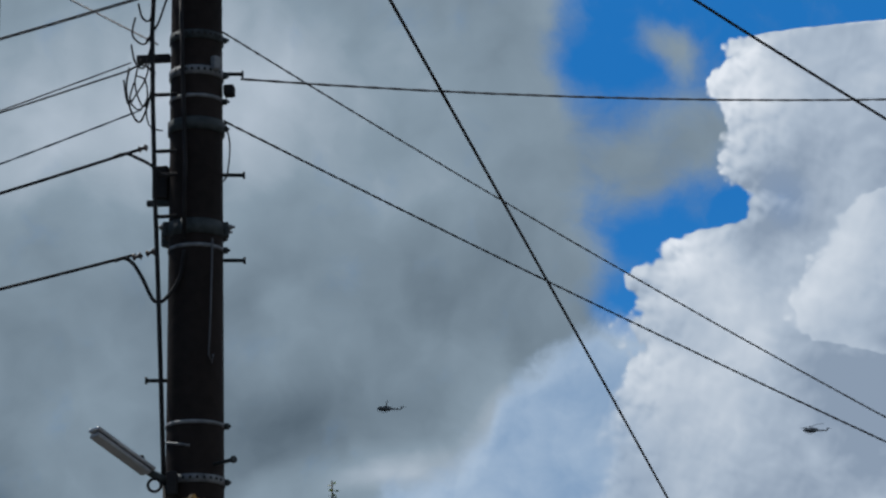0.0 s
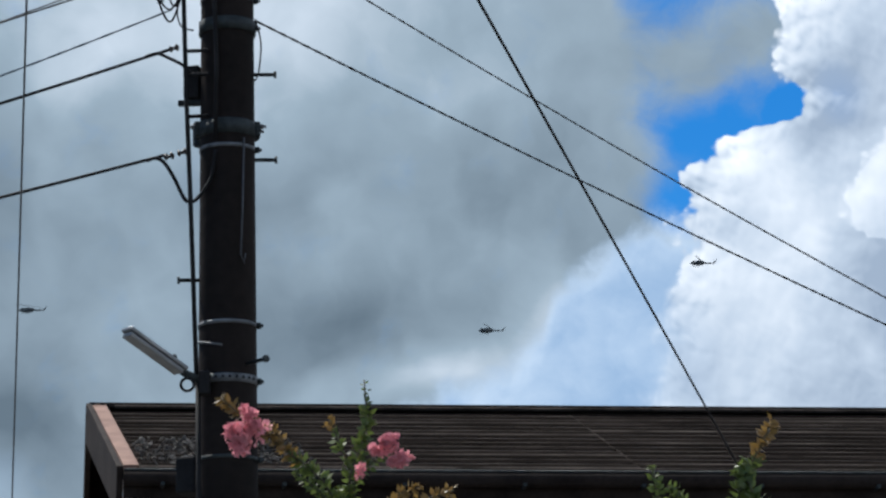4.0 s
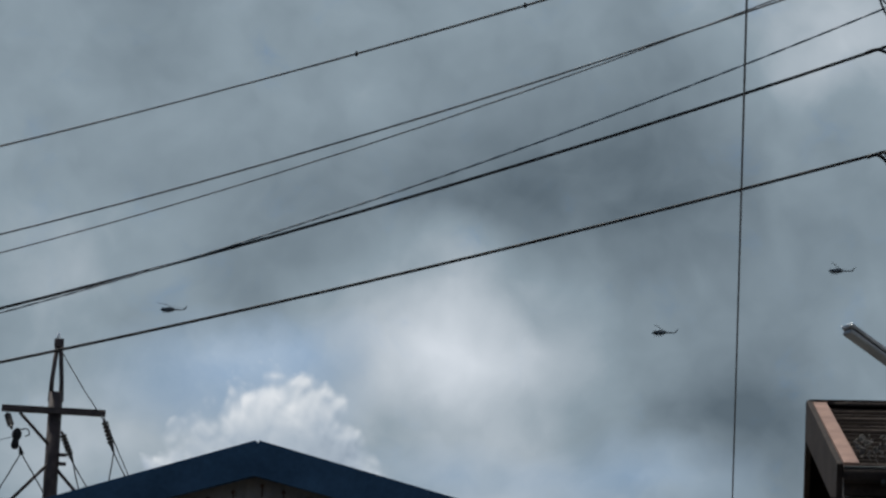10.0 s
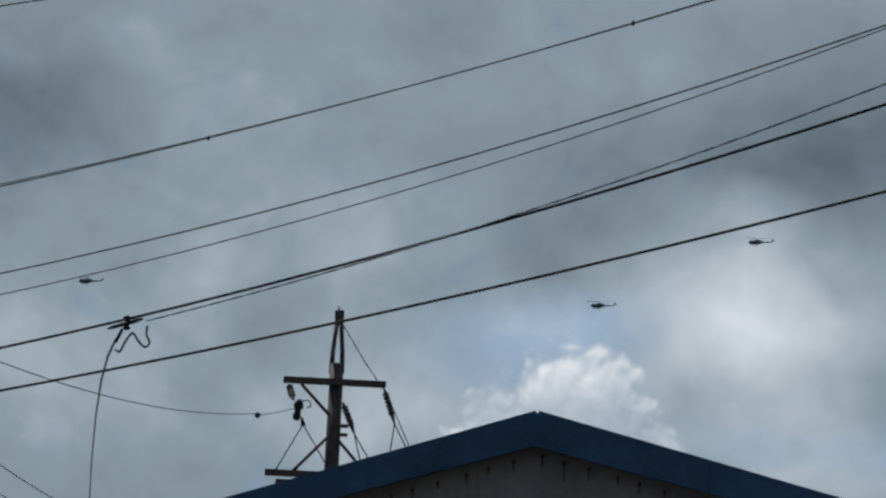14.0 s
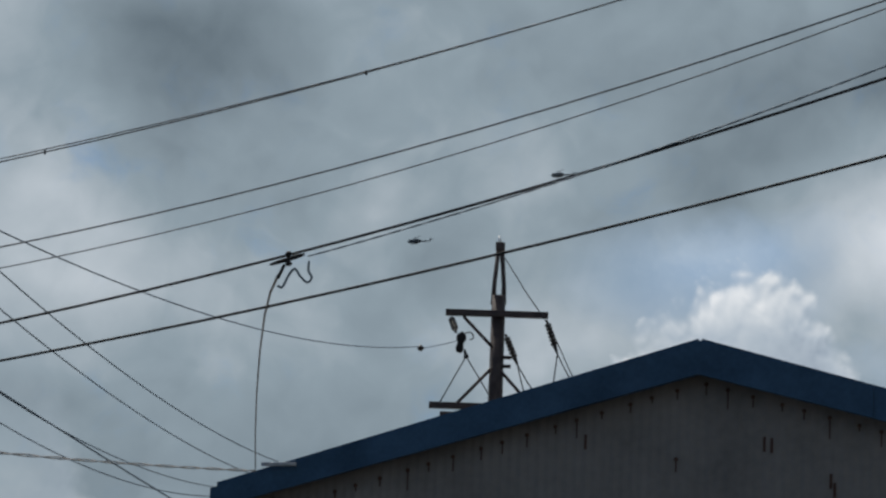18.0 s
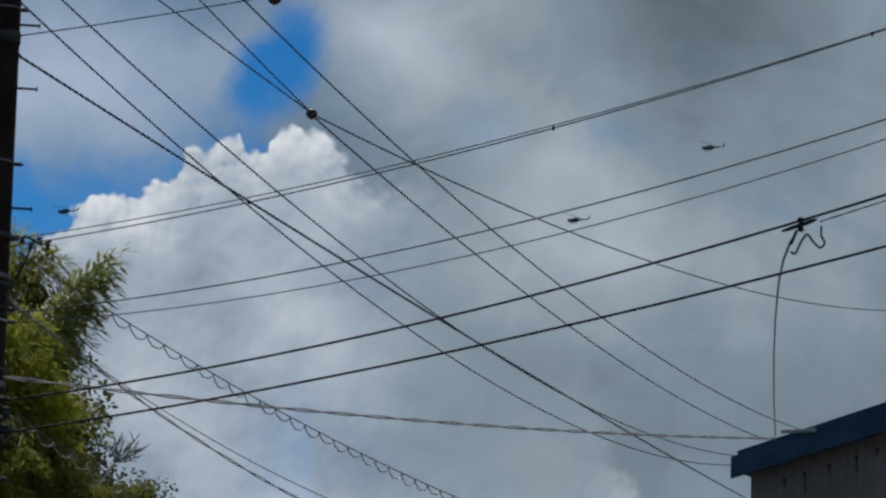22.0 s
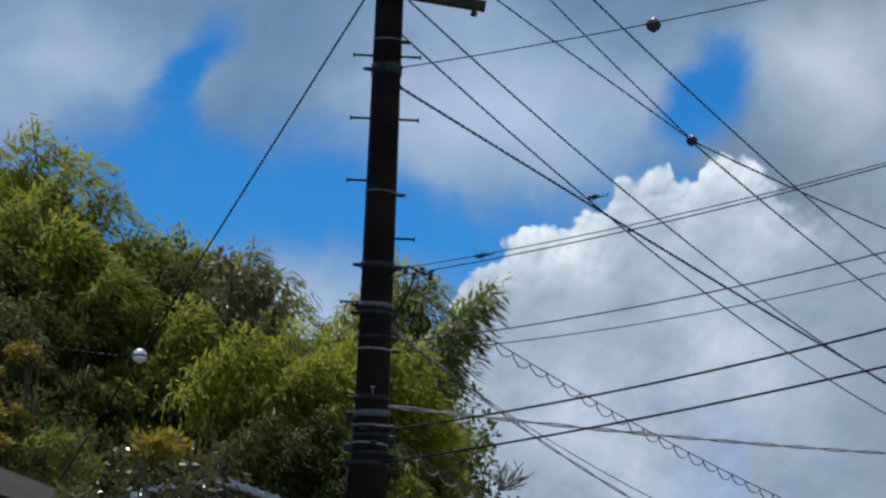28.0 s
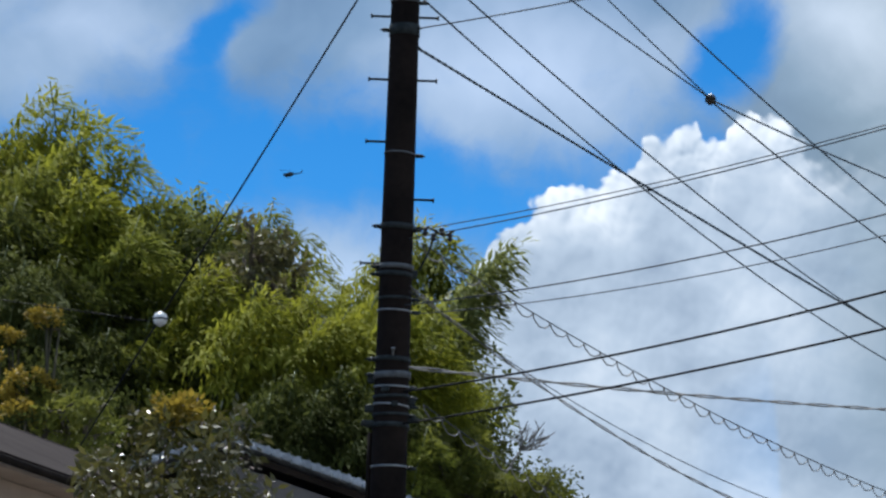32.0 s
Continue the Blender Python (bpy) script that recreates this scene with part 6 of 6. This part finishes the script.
# ---- helicopters ----
def helicopter():
    """Nose toward -x, skids at the bottom, about 12.7 m long."""
    root = tagged(new("helicopter"), "dark olive utility helicopter in level flight", "helicopter", "flying helicopters")
    bm = bmesh.new()
    secs = [(-4.7, 0.15, 0.15, -0.1), (-4.2, 0.55, 0.45, -0.05), (-3.2, 1.0, 0.85, 0.1), (-1.8, 1.25, 1.05, 0.2), (0.2, 1.25, 1.05, 0.25), (1.6, 1.0, 0.85, 0.4), (2.6, 0.55, 0.5, 0.6)]
    rings = []
    for x, hw, hh, cz in secs:
        rings.append([bm.verts.new((x, hw * math.copysign(abs(math.cos(a)) ** 0.7, math.cos(a)), cz + hh * math.copysign(abs(math.sin(a)) ** 0.7, math.sin(a)))) for a in [2 * math.pi * k / 16 for k in range(16)]])
    for a, b in zip(rings, rings[1:]):
        for k in range(16):
            bm.faces.new((a[k], a[(k + 1) % 16], b[(k + 1) % 16], b[k])).smooth = True
    bm.faces.new(rings[0][::-1]), bm.faces.new(rings[-1])
    part("fuselage", bm, M_HELI, root)
    part("engine_cowl", lathe([(0.1, -1.9), (0.42, -1.5), (0.55, 0.2), (0.4, 1.4), (0.15, 1.9)], 14, pose(0.4, 0, 1.3, 0, 90, 0)), M_HELI, root)
    part("exhaust", tube([(1.9, 0, 1.4), (2.6, 0, 1.55)], 0.2, 10), M_CABLE, root)
    part("tail_boom", tube([(2.2, 0, 0.65), (5.0, 0, 0.8), (7.8, 0, 1.1)], [0.48, 0.32, 0.2], 12), M_HELI, root)
    part("tail_fin", slab([(7.0, 0.06, 1.1), (7.9, 0.06, 0.95), (9.0, 0.06, 2.6), (8.3, 0.06, 2.7)], 0.12), M_HELI, root)
    part("stabiliser", box(pose(5.6, 0, 1.05), (0.7, 2.6, 0.09), 0.03), M_HELI, root)
    for s in (-1, 1):
        skid = part("skid", tube([(-3.5, s * 1.25, -1.15), (-3.2, s * 1.25, -1.3), (0.6, s * 1.25, -1.3)], 0.06, 8), M_HELI, root)
        for x in (-2.6, -0.3):
            part("strut", tube([(x, s * 0.7, -0.7), (x, s * 1.25, -1.28)], 0.05, 6), M_HELI, skid)
        part("cabin_window", box(pose(-3.3, s * 0.98, 0.75, 0, 0, -s * 12), (0.9, 0.1, 0.7), 0.06), M_GLASS_DARK, root)
    part("mast", tube([(0, 0, 1.3), (0, 0, 2.6)], 0.12, 8), M_HELI, root)
    rotor = part("rotor", lathe([(0.2, -0.12), (0.25, 0), (0.15, 0.14)], 10), M_HELI, root)
    for s in (0, 180):
        part("blade", box(pose(0, 0, 0, 0, 0, s) @ pose(3.8, 0, 0.03, 6, 0, 0), (7.0, 0.5, 0.06), 0.015), M_HELI, rotor)
    tail = part("tail_rotor", lathe([(0.1, -0.08), (0.1, 0.08)], 8, pose(0, 0, 0, 90, 0, 0)), M_HELI, root)
    for s in (0, 180):
        part("blade", box(pose(0, 0, 0, 0, s, 0) @ pose(0.7, 0, 0), (1.25, 0.04, 0.2), 0.01), M_HELI, tail)
    return root


def dragonfly():
    """Head toward +x; wings spread about 8 cm."""
    root = tagged(new("dragonfly"), "small dark dragonfly with dusky wings in flight", "dragonfly")
    m_wing = surface("dragonfly_wing", (0.1, 0.1, 0.095), (0.2, 0.2, 0.19), 0.3, size=60, bump=0.0)
    part("thorax", lathe([(0.001, -0.007), (0.004, -0.003), (0.0042, 0.003), (0.001, 0.008)], 10, pose(0, 0, 0, 0, 90, 0)), M_CABLE, root)
    part("head", lathe([(0.001, -0.003), (0.0035, 0), (0.001, 0.003)], 10, pose(0.009, 0, 0, 0, 90, 0)), M_CABLE, root)
    part("abdomen", tube([(-0.006, 0, 0), (-0.02, 0, 0.001), (-0.036, 0, -0.001)], [0.0022, 0.0016, 0.0012], 8), M_CABLE, root)
    for s in (-1, 1):
        for x, lift in ((0.003, 0.3), (-0.003, 0.12)):
            part("wing", slab([(x, s * 0.003, 0.003), (x + 0.003, s * 0.02, 0.003 + 0.02 * lift), (x + 0.001, s * 0.04, 0.003 + 0.04 * lift), (x - 0.002, s * 0.038, 0.003 + 0.038 * lift), (x - 0.0035, s * 0.014, 0.003 + 0.014 * lift)], 0.0003), m_wing, root)
    return root


DRAGONFLY = dragonfly()
HELI = [helicopter()]
HELI += [copy_thing(HELI[0], pose(0, 0, 300)), copy_thing(HELI[0], pose(0, 0, 310))]


def motions():
    walk(SKY, [(t, pose(0, 0, 0, 0, 0, -d)) for t, d in ((0, 0), (2, 0.36), (4.5, 0.4), (9, 0.6), (13, 0.9), (16.5, 1.1), (20.5, 1.2), (22, 1.3), (24, 1.5), (26.5, 1.9), (29, 2.25), (32, 2.3))])
    walk(DRAGONFLY, [(t, Matrix.Translation(spot(az, el, d)) @ pose(0, 0, 0, 0, 0, 90 - az + 20) @ pose(0, 0, 0, -12, -58, 0)) for t, az, el, d in (
        (0, 40.0, 3.0, 6.0), (18.0, 0.0, 3.0, 6.0), (20.1, -9.0, 9.0, 4.5), (20.3, -13.4, 11.2, 4.5), (20.4, -14.4, 10.75, 4.5), (20.5, -15.91, 10.41, 4.6), (20.6, -17.2, 10.6, 5.0),
        (20.8, -18.5, 10.4, 6.0), (21.2, -20.4, 9.6, 6.5), (21.5, -22.3, 8.81, 6.2), (21.6, -23.9, 8.9, 6.2), (22.0, -26.0, 5.0, 6.0), (24.4, -40.0, 4.5, 8.0), (24.9, -37.85, 11.25, 8.0), (25.0, -37.76, 11.7, 8.0),
        (25.3, -36.9, 16.5, 8.0), (26.0, -35.0, 26.0, 8.0), (32.0, -20.0, 30.0, 9.0))])
    flights = (
        ((-2, 2.3, 13.0), (0, -0.91, 12.99), (1.5, -3.29, 12.97), (5, -9.4, 12.94), (8, -14.41, 12.75), (11, -19.23, 12.5), (14, -23.86, 12.23), (17, -28.41, 11.89), (22, -35.77, 11.43), (24, -38.46, 11.21), (28, -43.8, 10.75), (32, -49.0, 10.3)),
        ((0, 6.42, 12.44), (1.5, 4.29, 12.5), (5, -1.37, 12.59), (8, -6.12, 12.51), (11, -10.63, 12.47), (14, -15.02, 12.27), (17, -19.44, 12.04), (20.5, -24.76, 11.73), (23, -28.46, 11.52), (26, -32.57, 11.37), (29, -36.47, 11.1), (32, -40.4, 10.7)),
        ((0, 10.8, 13.5), (3, 5.7, 13.6), (5, 2.25, 13.65), (8, -2.87, 13.64), (11, -7.69, 13.55), (14, -12.33, 13.42), (17, -16.95, 13.22), (20.5, -22.42, 13.01), (22, -24.71, 12.85), (26, -30.52, 12.43), (29, -34.63, 12.17), (32, -38.84, 11.78)))
    for craft, rows in zip(HELI, flights):
        keys = []
        for t, az, el in rows:
            if t < 0:
                continue
            keys.append((t, Matrix.Translation(spot(az, el, 1640 + 10 * t)) @ pose(0, 0, 0, 0, 4, 14 - 0.35 * t)))
        walk(craft, keys)
        hub = [c for c in craft.children if c.name.startswith("rotor")][0]
        walk(hub, [(i / FPS, pose(0, 0, 2.6, 0, 3, 55.0 * i + 40 * len(keys))) for i in range(0, 32 * FPS + 1)])
        tail = [c for c in craft.children if c.name.startswith("tail_rotor")][0]
        walk(tail, [(i / FPS, pose(8.6, 0.22, 2.45, 0, 61.0 * i, 0)) for i in range(0, 32 * FPS + 1)])


motions()
